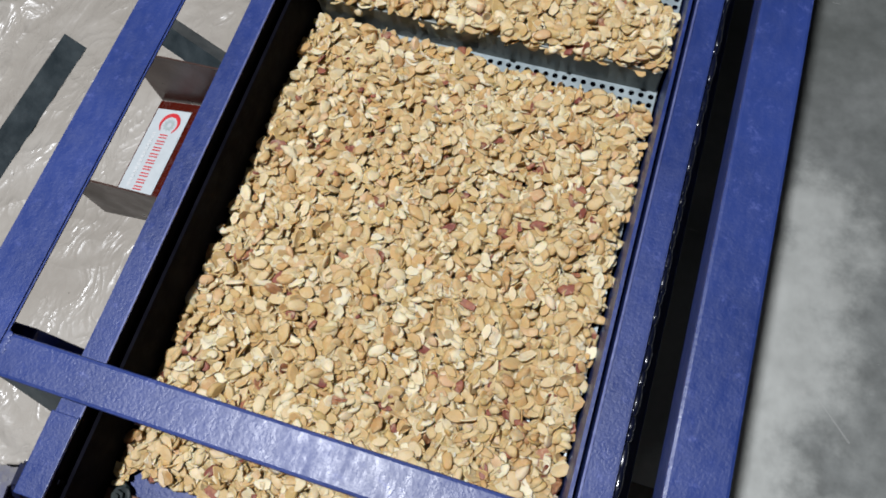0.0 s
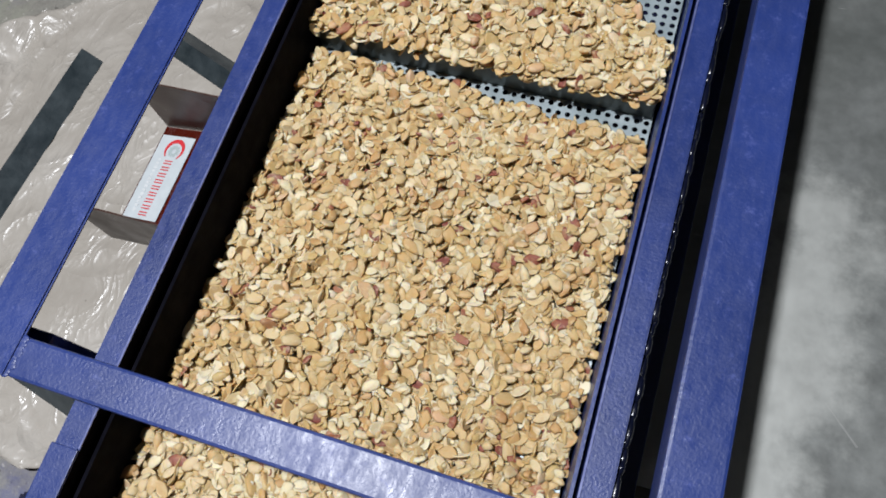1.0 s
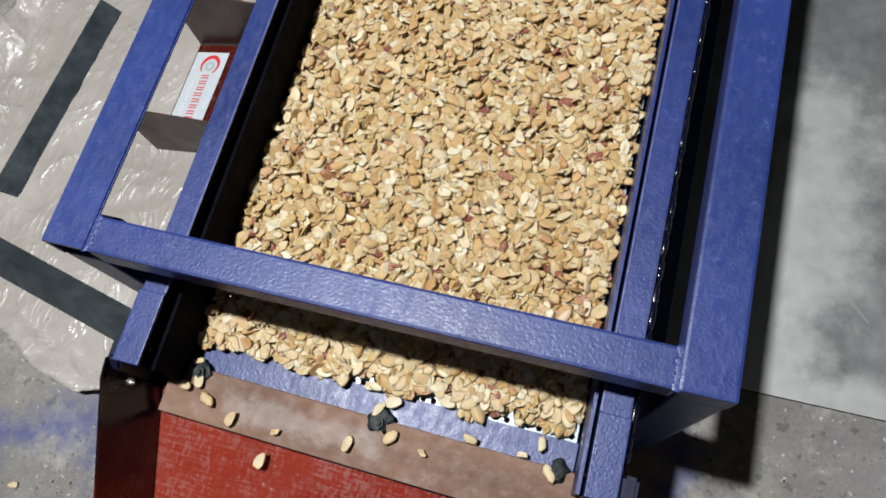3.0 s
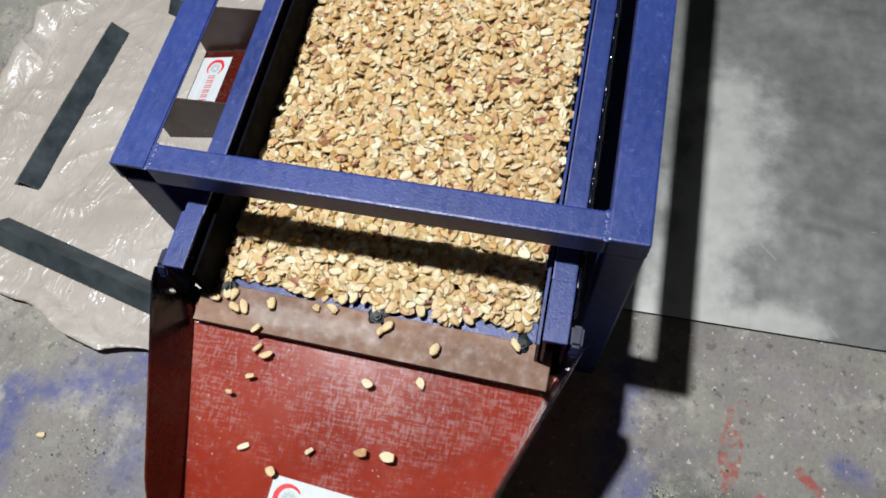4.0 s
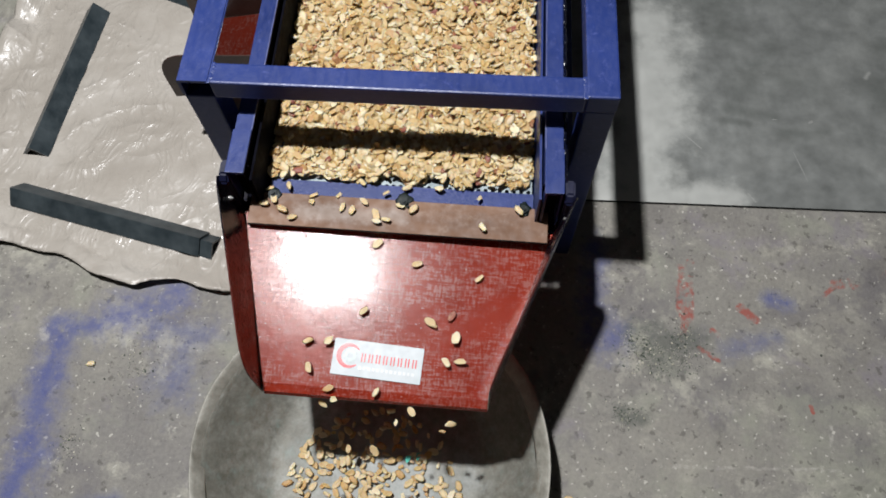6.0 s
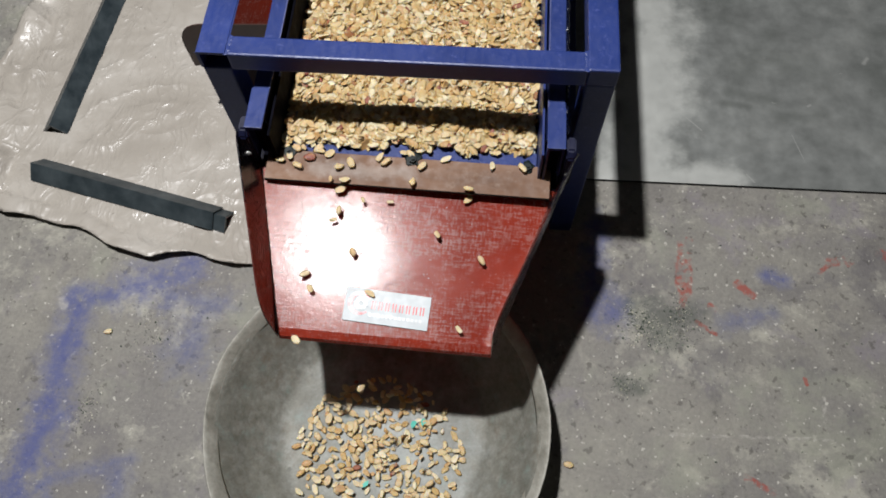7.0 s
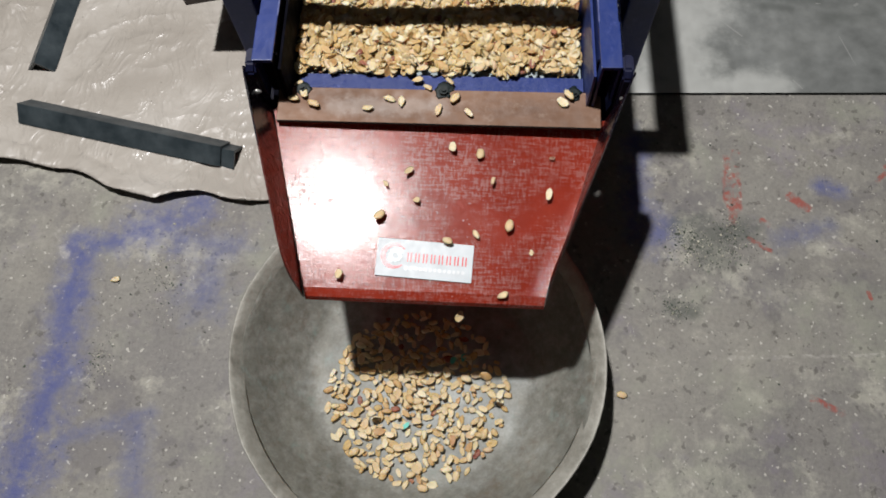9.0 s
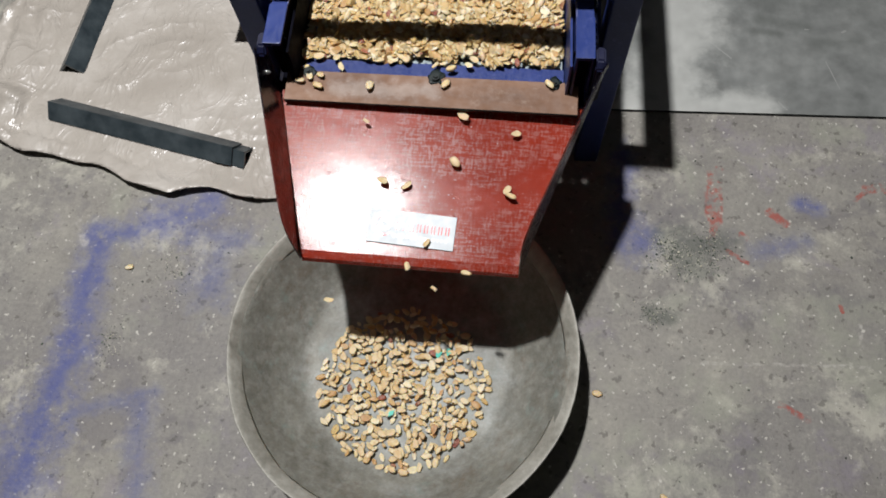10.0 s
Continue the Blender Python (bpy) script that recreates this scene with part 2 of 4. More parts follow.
def nut_colour(m, r, blanched=0.0):
    c = m.ramp(r, [(0.0, (0.17, 0.048, 0.035)), (0.026, (0.27, 0.09, 0.06)), (0.032, (0.43, 0.26, 0.11)), (0.12, (0.51, 0.335, 0.145)),
                   (0.30, (0.52, 0.372, 0.18)), (0.50, (0.555, 0.425, 0.23)), (0.66, (0.62, 0.51, 0.315)), (0.78, (0.68, 0.59, 0.40)), (0.85, (0.73, 0.655, 0.475)), (0.88, (0.53, 0.33, 0.18)), (0.94, (0.51, 0.38, 0.17)), (1.0, (0.48, 0.32, 0.13))])
    c = m.mix(0.30, c, m.ramp(m.noise(190, 5, 0.7), [(0.30, (0.66, 0.50, 0.34)), (0.46, (0.95, 0.90, 0.82)), (0.7, (1, 1, 1))]), "MULTIPLY")
    tan = m.mask(m.noise(110, 4, 0.65, seed=17), 0.50, 0.66)
    c = m.mix(m.math("MULTIPLY", tan, 0.30), c, (0.50, 0.30, 0.105))
    cream = m.mask(m.noise(130, 4, 0.65, seed=27), 0.52, 0.66)
    c = m.mix(m.math("MULTIPLY", cream, 0.30), c, (0.70, 0.60, 0.41))
    m.color(m.mix(blanched, c, (0.66, 0.565, 0.375)))
    m.b.inputs["Subsurface Weight"].default_value = 0.4
    m.b.inputs["Subsurface Radius"].default_value = (1.0, 0.7, 0.35)
    m.b.inputs["Subsurface Scale"].default_value = 0.004
    m.bump(m.noise(700, 3), 0.3, 0.0007)
    return m.m


def make_nut():
    m = Mat("peanut_halves", 0.6).gloss(0.35)
    return nut_colour(m, island(m))


def make_loose_nut():
    m = Mat("loose_peanut", 0.55).gloss(0.4)
    rnd = m.t.nodes.new("ShaderNodeObjectInfo").outputs["Random"]
    add = m.t.nodes.new("ShaderNodeVectorMath")
    m.put(add.inputs[0], m.vec)
    m.put(add.inputs[1], m.math("MULTIPLY", rnd, 37.0))
    m.vec = add.outputs[0]
    return nut_colour(m, rnd, m.math("MULTIPLY", m.mask(rnd, 0.03, 0.10), 0.40))


def make_film():
    m = Mat("plastic_film", 0.3)
    big = m.noise(5, 5, 0.6)
    c = m.ramp(big, [(0.3, (0.33, 0.300, 0.262)), (0.5, (0.385, 0.354, 0.312)), (0.66, (0.46, 0.430, 0.388))])
    dirt = m.mask(m.noise(80, 4, 0.6, seed=13), 0.70, 0.75)
    m.color(m.mix(m.math("MULTIPLY", dirt, 0.6), c, (0.10, 0.085, 0.07)))
    m.rough(m.ramp(m.noise(16, 5, 0.65), [(0.35, (0.24,) * 3), (0.65, (0.46,) * 3)]))
    broad = m.ridge(m.noise(4.5, 2, 0.5, distort=1.1, stretch=(1, 1.3, 1)), 5.0)
    folds = m.ridge(m.noise(13, 3, 0.5, seed=3, distort=1.3, stretch=(1.4, 0.8, 1)), 5.0)
    small = m.ridge(m.noise(34, 3, 0.55, seed=9, distort=0.9), 4.0)
    m.bump(broad, 0.34, 0.010).bump(folds, 0.36, 0.005).bump(small, 0.19, 0.0018)
    return m.m


PLATE_SMUDGES = [((0.595, 0.378), (0.66, 0.46), 0.045), ((0.66, 0.40), (0.73, 0.372), 0.05), ((0.568, 0.315), (0.652, 0.30), 0.014), ((0.555, 0.288), (0.60, 0.283), 0.009),
                 ((0.66, 0.262), (0.743, 0.273), 0.02), ((0.844, 0.379), (0.90, 0.30), 0.05), ((0.85, 0.477), (0.95, 0.47), 0.035), ((0.56, 0.50), (0.60, 0.48), 0.025), ((0.34, 0.80), (0.80, 0.82), 0.13), ((0.52, 0.66), (0.58, 0.55), 0.06)]
PLATE_SCRATCHES = [((0.468, 0.265), (0.508, 0.224), 0.0016), ((0.674, 0.224), (0.691, 0.164), 0.0014), ((0.582, 0.133), (0.595, 0.116), 0.0012), ((0.712, 0.290), (0.717, 0.293), 0.003), ((0.834, 0.400), (0.842, 0.412), 0.006)]


def make_plate():
    m = Mat("steel_sheet", 0.42, 0.35)
    big = m.noise(5.5, 5, 0.6, seed=12, distort=0.6)
    mid = m.noise(24, 5, 0.65, seed=4)
    c = m.ramp(big, [(0.30, (0.16, 0.168, 0.16)), (0.5, (0.225, 0.236, 0.227)), (0.70, (0.32, 0.33, 0.315))])
    c = m.mix(0.35, c, m.ramp(mid, [(0.3, (0.12, 0.125, 0.12)), (0.7, (0.30, 0.31, 0.30))]))
    rag = m.noise(9, 5, 0.65, seed=5)
    # pale zones brighten the plate beside the frame and along its near edge
    worn = m.math("MAXIMUM", m.stroke((0.40, 0.05), (0.43, 0.50), 0.10, rag, 0.2), m.stroke((0.30, 0.11), (0.55, 0.12), 0.05, rag, 0.2))
    c = m.mix(m.math("MULTIPLY", worn, 0.75), c, (0.56, 0.57, 0.54))
    smudge = None
    for a, b, w in PLATE_SMUDGES:
        k = m.stroke(a, b, w * 1.3, rag, -0.2)
        smudge = k if smudge is None else m.math("MAXIMUM", smudge, k)
    c = m.mix(m.math("MULTIPLY", smudge, 0.55), c, (0.12, 0.13, 0.12))
    for a, b, w in PLATE_SCRATCHES:
        c = m.mix(m.math("MULTIPLY", m.stroke(a, b, w, mid, 0.1), 0.4), c, (0.52, 0.52, 0.50))
    scr = m.mask(m.noise(30, 2, 0.5, stretch=(1, 9, 1), seed=40), 0.755, 0.77)
    c = m.mix(m.math("MULTIPLY", scr, 0.6), c, (0.45, 0.45, 0.43))
    m.color(c)
    m.rough(m.ramp(mid, [(0.3, (0.34,) * 3), (0.7, (0.58,) * 3)]))
    m.bump(m.noise(200, 3), 0.1, 0.0008).bump(m.noise(4, 3), 0.2, 0.01)
    return m.m


def make_crumb():
    m = Mat("floor_crumbs", 0.8)
    m.color(m.ramp(island(m), [(0.0, (0.02, 0.028, 0.022)), (0.55, (0.05, 0.07, 0.05)), (0.7, (0.16, 0.18, 0.14)), (0.85, (0.38, 0.36, 0.28)), (1.0, (0.55, 0.52, 0.42))]))
    return m.m


def make_bowl_metal():
    m = Mat("worn_iron_bowl", 0.5, 0.15)
    big = m.noise(11, 8, 0.75, seed=3, distort=0.15)
    mid = m.noise(70, 7, 0.8, seed=6)
    wall = m.ramp(big, [(0.3, (0.085, 0.082, 0.064)), (0.5, (0.18, 0.176, 0.145)), (0.68, (0.30, 0.298, 0.255))])
    worn = m.ramp(big, [(0.30, (0.20, 0.215, 0.205)), (0.48, (0.32, 0.342, 0.332)), (0.64, (0.46, 0.485, 0.472))])
    rag = m.noise(15, 6, 0.72, seed=44)
    c = m.mix(m.stroke((-0.01, -0.02), (0.03, -0.03), 0.175, rag, 0.15), wall, worn)
    c = m.mix(0.38, c, m.ramp(mid, [(0.32, (0.07, 0.068, 0.055)), (0.5, (0.22, 0.222, 0.20)), (0.66, (0.40, 0.41, 0.39))]))
    c = m.mix(m.math("MULTIPLY", m.mask(m.noise(18, 6, 0.75, seed=19), 0.54, 0.70), 0.5), c, (0.14, 0.105, 0.072))
    c = m.mix(m.math("MULTIPLY", m.mask(m.noise(28, 4, 0.65, seed=61), 0.66, 0.72), 0.4), c, (0.06, 0.065, 0.055))
    c = m.mix(m.math("MULTIPLY", m.mask(m.noise(21, 6, 0.75, seed=73), 0.55, 0.70), 0.45), c, (0.20, 0.28, 0.255))
    m.color(c)
    m.rough(m.ramp(mid, [(0.3, (0.52,) * 3), (0.7, (0.76,) * 3)]))
    m.bump(m.noise(120, 4), 0.25, 0.001).bump(big, 0.25, 0.004)
    return m.m


def make_rim_metal():
    m = Mat("worn_bowl_rim", 0.5, 0.12)
    n = m.noise(16, 6, 0.72, seed=9, distort=0.5)
    c = m.ramp(n, [(0.30, (0.13, 0.125, 0.10)), (0.40, (0.25, 0.243, 0.205)), (0.58, (0.36, 0.352, 0.305)), (0.72, (0.47, 0.46, 0.41))])
    c = m.mix(0.35, c, m.ramp(m.noise(90, 5, 0.7), [(0.35, (0.08, 0.072, 0.06)), (0.65, (0.32, 0.31, 0.28))]))
    m.color(c)
    m.rough(m.ramp(n, [(0.3, (0.40,) * 3), (0.7, (0.65,) * 3)]))
    m.bump(m.noise(70, 4, 0.6), 0.35, 0.002)
    return m.m


CONCRETE, BLUE, RED = make_concrete(), make_blue_paint("blue_paint"), make_red_paint()
# red paint darkened to carry the shade on the side plates and side chute
SHADED_RED = make_red_paint("shaded_red_paint", 0.16, [((-0.225, -0.07), (-0.200, -0.165), 0.030), ((0.225, -0.07), (0.205, -0.15), 0.030)])
TRAY_BLUE = make_blue_paint("tray_blue_paint", 0.92)
RUST, NUT, LOOSE_NUT, FILM, PLATE, BOWL = make_rust(), make_nut(), make_loose_nut(), make_film(), make_plate(), make_bowl_metal()
RIM = make_rim_metal()
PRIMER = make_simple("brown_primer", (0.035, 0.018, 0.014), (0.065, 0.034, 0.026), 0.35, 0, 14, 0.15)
ANGLE = make_simple("dark_primer_steel", (0.014, 0.022, 0.027), (0.062, 0.078, 0.086), 0.38, 0.1, 24, 0.25)
SCREEN = make_simple("perforated_screen", (0.24, 0.29, 0.31), (0.38, 0.44, 0.46), 0.4, 0.3, 40, 0.1)
DIVIDER = make_simple("bare_grey_steel", (0.06, 0.07, 0.066), (0.13, 0.145, 0.135), 0.4, 0.3, 26, 0.15, (1, 4, 1))
# black of the grease; also the shade on the strip and plate edges
GREASE_AND_SHADE = make_simple("grease_and_shade_black", (0.003, 0.006, 0.006), (0.010, 0.018, 0.018), 0.5, 0.0, 120, 0.3, gloss=0.25)
ZINC = make_simple("zinc_bolt", (0.35, 0.35, 0.34), (0.55, 0.55, 0.53), 0.3, 0.9, 120, 0.1)
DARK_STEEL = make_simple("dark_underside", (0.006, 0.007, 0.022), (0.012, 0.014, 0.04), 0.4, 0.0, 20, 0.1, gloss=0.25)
# near black that stands for shade in the tray channels
SHADE_BLACK = make_simple("shade_black", (0.002, 0.002, 0.004), (0.005, 0.005, 0.009), 0.6, 0.0, 40, 0.2, gloss=0.02)
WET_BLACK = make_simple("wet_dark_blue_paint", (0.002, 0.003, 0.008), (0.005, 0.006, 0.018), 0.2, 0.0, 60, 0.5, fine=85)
BRIGHT = make_simple("worn_blue_edge", (0.06, 0.075, 0.22), (0.14, 0.16, 0.32), 0.35, 0.2, 90, 0.1)
PAPER = make_simple("white_sticker", (0.48, 0.52, 0.54), (0.54, 0.58, 0.60), 0.5, 0, 60, 0.03)
INK_RED = make_simple("sticker_red", (0.55, 0.03, 0.04), (0.62, 0.05, 0.06), 0.3, 0, 60, 0.03)
INK_GREY = make_simple("sticker_grey", (0.35, 0.42, 0.42), (0.45, 0.50, 0.50), 0.3, 0, 60, 0.03)
INK_PALE = make_simple("sticker_pale", (0.58, 0.60, 0.61), (0.64, 0.66, 0.67), 0.3, 0, 60, 0.03)
WALL = make_simple("workshop_wall", (0.07, 0.067, 0.06), (0.10, 0.096, 0.086), 0.8, 0, 3, 0.2)
CEILING = make_simple("workshop_ceiling", (0.022, 0.022, 0.021), (0.036, 0.036, 0.035), 0.8, 0, 3, 0.2)
CRUMB = make_crumb()
CHIP = make_simple("green_paint_chip", (0.05, 0.42, 0.33), (0.10, 0.55, 0.44), 0.4, 0, 60, 0.05)


# ---- mesh helpers ----
def link(name, bm, material, parent=None, smooth=False):
    me = bpy.data.meshes.new(name)
    bm.normal_update()
    bm.to_mesh(me)
    bm.free()
    for mt in material if isinstance(material, (list, tuple)) else [material]:
        me.materials.append(mt)
    if smooth:
        for p in me.polygons:
            p.use_smooth = True
    ob = new(name, me)
    ob.parent = parent
    return ob


def part(name, bm, material, parent, label="", smooth=False):
    return tagged(link(name, bm, material, parent, smooth), label)


def box(bm, lo, hi, bevel=0.0, m=None):
    r = bmesh.ops.create_cube(bm, size=1.0)
    vs = r["verts"]
    c = [(a + b) / 2 for a, b in zip(lo, hi)]
    s = [b - a for a, b in zip(lo, hi)]
    bmesh.ops.transform(bm, matrix=Matrix.Translation(c) @ Matrix.Diagonal((*s, 1)), verts=vs)
    if bevel:
        es = {e for v in vs for e in v.link_edges}
        out = bmesh.ops.bevel(bm, geom=list(es), offset=bevel, segments=2, affect="EDGES", profile=0.6)
        vs = list({v for f in out["faces"] for v in f.verts} | {v for v in vs if v.is_valid})
    if m is not None:
        bmesh.ops.transform(bm, matrix=m, verts=vs)
    return bm


def cuboid(lo, hi, bevel=0.0, m=None):
    return box(bmesh.new(), lo, hi, bevel, m)


def prism(bm, outline, normal_shift):
    """A plate: a planar outline (list of points) thickened along a vector."""
    a = [bm.verts.new(p) for p in outline]
    b = [bm.verts.new(Vector(p) + Vector(normal_shift)) for p in outline]
    bm.faces.new(a[::-1])
    bm.faces.new(b)
    for i in range(len(a)):
        j = (i + 1) % len(a)
        bm.faces.new((a[i], a[j], b[j], b[i]))
    bmesh.ops.recalc_face_normals(bm, faces=bm.faces)
    return bm


def cyl(bm, r, h, m, seg=12, r2=None):
    out = bmesh.ops.create_cone(bm, cap_ends=True, segments=seg, radius1=r, radius2=r if r2 is None else r2, depth=h)
    bmesh.ops.transform(bm, matrix=m, verts=out["verts"])
    return bm


# ---- setting ----
def room():
    bm = bmesh.new()
    n = 24
    bmesh.ops.create_grid(bm, x_segments=n, y_segments=n, size=8.0)
    fl = link("floor", bm, CONCRETE)
    tagged(fl, "stained grey concrete workshop floor with blue and red paint marks", "floor", kind="structure")
    for name, lo, hi in (("wall_north", (-8, 8, 0), (8, 8.2, 4.2)), ("wall_south", (-8, -8.2, 0), (8, -8, 4.2)),
                         ("wall_east", (8, -8.2, 0), (8.2, 8.2, 4.2)), ("wall_west", (-8.2, -8.2, 0), (-8, 8.2, 4.2))):
        tagged(link(name, cuboid(lo, hi), WALL), "plain grey workshop wall", "wall", kind="structure")
    tagged(link("ceiling", cuboid((-8.2, -8.2, 4.2), (8.2, 8.2, 4.3)), CEILING), "plain grey workshop ceiling", "ceiling", kind="structure")


def inside(p, poly):
    c = False
    for (x1, y1), (x2, y2) in zip(poly, poly[1:] + poly[:1]):
        if (y1 > p[1]) != (y2 > p[1]) and p[0] < (x2 - x1) * (p[1] - y1) / (y2 - y1) + x1:
            c = not c
    return c


def edge_gap(p, poly):
    best, near = 9.0, None
    for a, b in zip(poly, poly[1:] + poly[:1]):
        d = (b[0] - a[0], b[1] - a[1])
        s = max(0, min(1, ((p[0] - a[0]) * d[0] + (p[1] - a[1]) * d[1]) / (d[0] ** 2 + d[1] ** 2)))
        q = (a[0] + s * d[0], a[1] + s * d[1])
        r = math.hypot(p[0] - q[0], p[1] - q[1])
        if r < best:
            best, near = r, q
    return best, near


def plastic_sheet():
    poly = [(-1.25, 0.03), (-0.95, 0.02), (-0.74, -0.034), (-0.62, -0.054), (-0.548, -0.085), (-0.468, -0.104), (-0.398, -0.097), (-0.318, -0.108),
            (-0.22, -0.10), (-0.12, -0.06), (-0.10, 0.3), (-0.13, 0.95), (-0.72, 1.0), (-0.71, 0.75), (-0.745, 0.61), (-0.80, 0.54), (-0.855, 0.48), (-0.86, 0.36), (-0.89, 0.25), (-1.0, 0.24), (-1.25, 0.28)]
    bm = bmesh.new()
    step = 0.0064
    grid = {}
    for i in range(int(1.2 / step)):
        for j in range(int(1.15 / step)):
            x, y = -1.26 + i * step, -0.12 + j * step
            ins = inside((x, y), poly)
            g, q = edge_gap((x, y), poly)
            if ins or g < step * 1.05:
                if not ins or g < step * 0.5:
                    x, y = q
                    g = 0.0
                n1, n2 = 0.010 * noise.noise((x * 14, y * 14, 4.2)), 0.010 * noise.noise((x * 14, y * 14, 8.3))
                k = math.exp(-(g / 0.03) ** 2)
                x, y = x + n1 * k, y + n2 * k
                z = 0.004 + 0.010 * max(0, noise.noise((x * 6 + 2, y * 6, 0.5))) + 0.012 * abs(noise.noise((x * 11, y * 9, 7.1))) ** 1.3
                z += 0.013 * math.exp(-(g / 0.020) ** 2) * max(0.15, 0.55 + 0.8 * noise.noise((x * 8, y * 8, 1.0)))
                for q, (fx, fy, am) in enumerate(((7, 5, 0.0042), (13, 8, 0.0036), (9, 22, 0.0026), (25, 11, 0.0022))):
                    z += am * max(0.0, 1 - 3.2 * abs(noise.noise((x * fx + 3 * q, y * fy - q, 5.0 + q)))) ** 2
                left = max(0.0, min(1.0, (-0.70 - x) / 0.12))
                z += left * 0.028 * abs(noise.noise((x * 15, y * 10, 2.2)))
                fold = abs((y - 0.075) - (x + 0.80) * -0.35)
                if x < -0.66:
                    z += 0.014 * math.exp(-(fold / 0.012) ** 2)
                if -0.78 < x < -0.30 and -0.06 < y < 0.6 and g > 0.03:
                    z = min(z, 0.0088)
                grid[i, j] = bm.verts.new((x, y, z))
    for (i, j), v in list(grid.items()):
        q = [grid.get(k) for k in ((i, j), (i + 1, j), (i + 1, j + 1), (i, j + 1))]
        if all(q):
            bm.faces.new(q)
    bmesh.ops.remove_doubles(bm, verts=bm.verts, dist=0.0004)
    loose = [v for v in bm.verts if not v.link_faces]
    bmesh.ops.delete(bm, geom=loose, context="VERTS")
    ob = link("plastic_sheet", bm, FILM, None, True)
    sol = ob.modifiers.new("thick", "SOLIDIFY")
    sol.thickness, sol.offset = 0.0012, 1
    tagged(ob, "crumpled translucent white plastic sheet spread on the floor", "plastic sheet")


def steel_plate():
    bm = cuboid((0.02, 0.103, 0.0030), (1.75, 1.75, 0.0075), 0, Matrix.Rotation(radians(0.5), 4, "Z"))
    # sides painted black as the shadow line of the gap under the sheet
    for f in bm.faces:
        f.material_index = 0 if f.normal.z > 0.5 else 1
    tagged(link("steel_plate", bm, [PLATE, GREASE_AND_SHADE]), "thin smudged grey steel sheet lying on the floor", "metal sheet")


def angle_iron(a, b, leg, lift, label):
    """A steel angle lying on the tips of its flanges like a tent."""
    a, b = Vector((*a, 0)), Vector((*b, 0))
    ln, th = (b - a).length, 0.004
    s = leg * 0.7071
    k = th * 1.4142
    ob = new("angle_iron")
    for prof in ([(-s, 0), (0, s), (0, s - k), (-s + k, 0)], [(0, s), (s, 0), (s - k, 0), (0, s - k)]):
        bm = bmesh.new()
        prism(bm, [(x, 0, z) for x, z in prof], (0, ln, 0))
        es = [e for e in bm.edges if abs((e.verts[0].co - e.verts[1].co).y) > ln * 0.5 and max(abs(v.co.x) for v in e.verts) > 0.001]
        bmesh.ops.bevel(bm, geom=es, offset=0.0008, segments=2, affect="EDGES")
        part("flange", bm, ANGLE, ob)
    rz = math.degrees(math.atan2(-(b - a).x, (b - a).y))
    ob.matrix_basis = pose(a.x, a.y, lift, 0, 0, rz)
    tagged(ob, label, "steel angle", "steel angles on the sheet")


# ---- the fixed frame ----
W, T, H, TH = 0.265, 0.039, 0.44, 0.030


def frame_stand():
    top = new("machine_frame")
    tagged(top, "blue painted welded square-tube machine stand", "machine frame")
    L = 1.35
    part("side_rail", cuboid((W - T, 0, H - TH), (W, L, H), 0.0025), BLUE, top)
    bm = bmesh.new()
    prism(bm, [(-W, 0, H - TH), (-W + 0.004, 0, H - TH), (-W + 0.004, 0, H - 0.004), (-W + T, 0, H - 0.004), (-W + T, 0, H), (-W, 0, H)], (0, L, 0))
    es = [e for e in bm.edges if abs(e.verts[0].co.y - e.verts[1].co.y) > 0.5]
    bmesh.ops.bevel(bm, geom=es, offset=0.0014, segments=2, affect="EDGES")
    bmesh.ops.recalc_face_normals(bm, faces=bm.faces)
    part("side_rail", bm, BLUE, top)
    e = 0.0015
    for y in (0.0, L - 0.03):
        part("cross_rail", cuboid((-W + T, y, H - TH - e), (W - T, y + 0.030, H - e), 0.0025), BLUE, top)
    for x in (-W, W - T):
        for y in (0.0006, L - T):
            part("leg", cuboid((x + e / 2, y, 0.0), (x + T - e / 2, y + T, H - TH - 0.0004), 0.0025), BLUE, top)
    for x in (-W, W - T):
        part("stretcher", cuboid((x + 0.004, T + 0.002, 0.07), (x + T - 0.004, L - T - 0.002, 0.10), 0.002), BLUE, top)
    rng = random.Random(4)
    for sx in (-1, 1):
        bm = bmesh.new()
        for i in range(14):
            y = 0.001 + i * 0.0021
            bmesh.ops.create_icosphere(bm, subdivisions=2, radius=rng.uniform(0.0024, 0.0036), matrix=Matrix.Translation((sx * (W - T) + rng.uniform(-.0012, .0012), y, H - 0.0016)) @ Matrix.Diagonal((1.3, 0.9, 0.16, 1)))
        part("weld_bead", bm, BLUE, top, "", True)
    return top


# ---- the shaking tray with its chutes ----
SL = 0.021


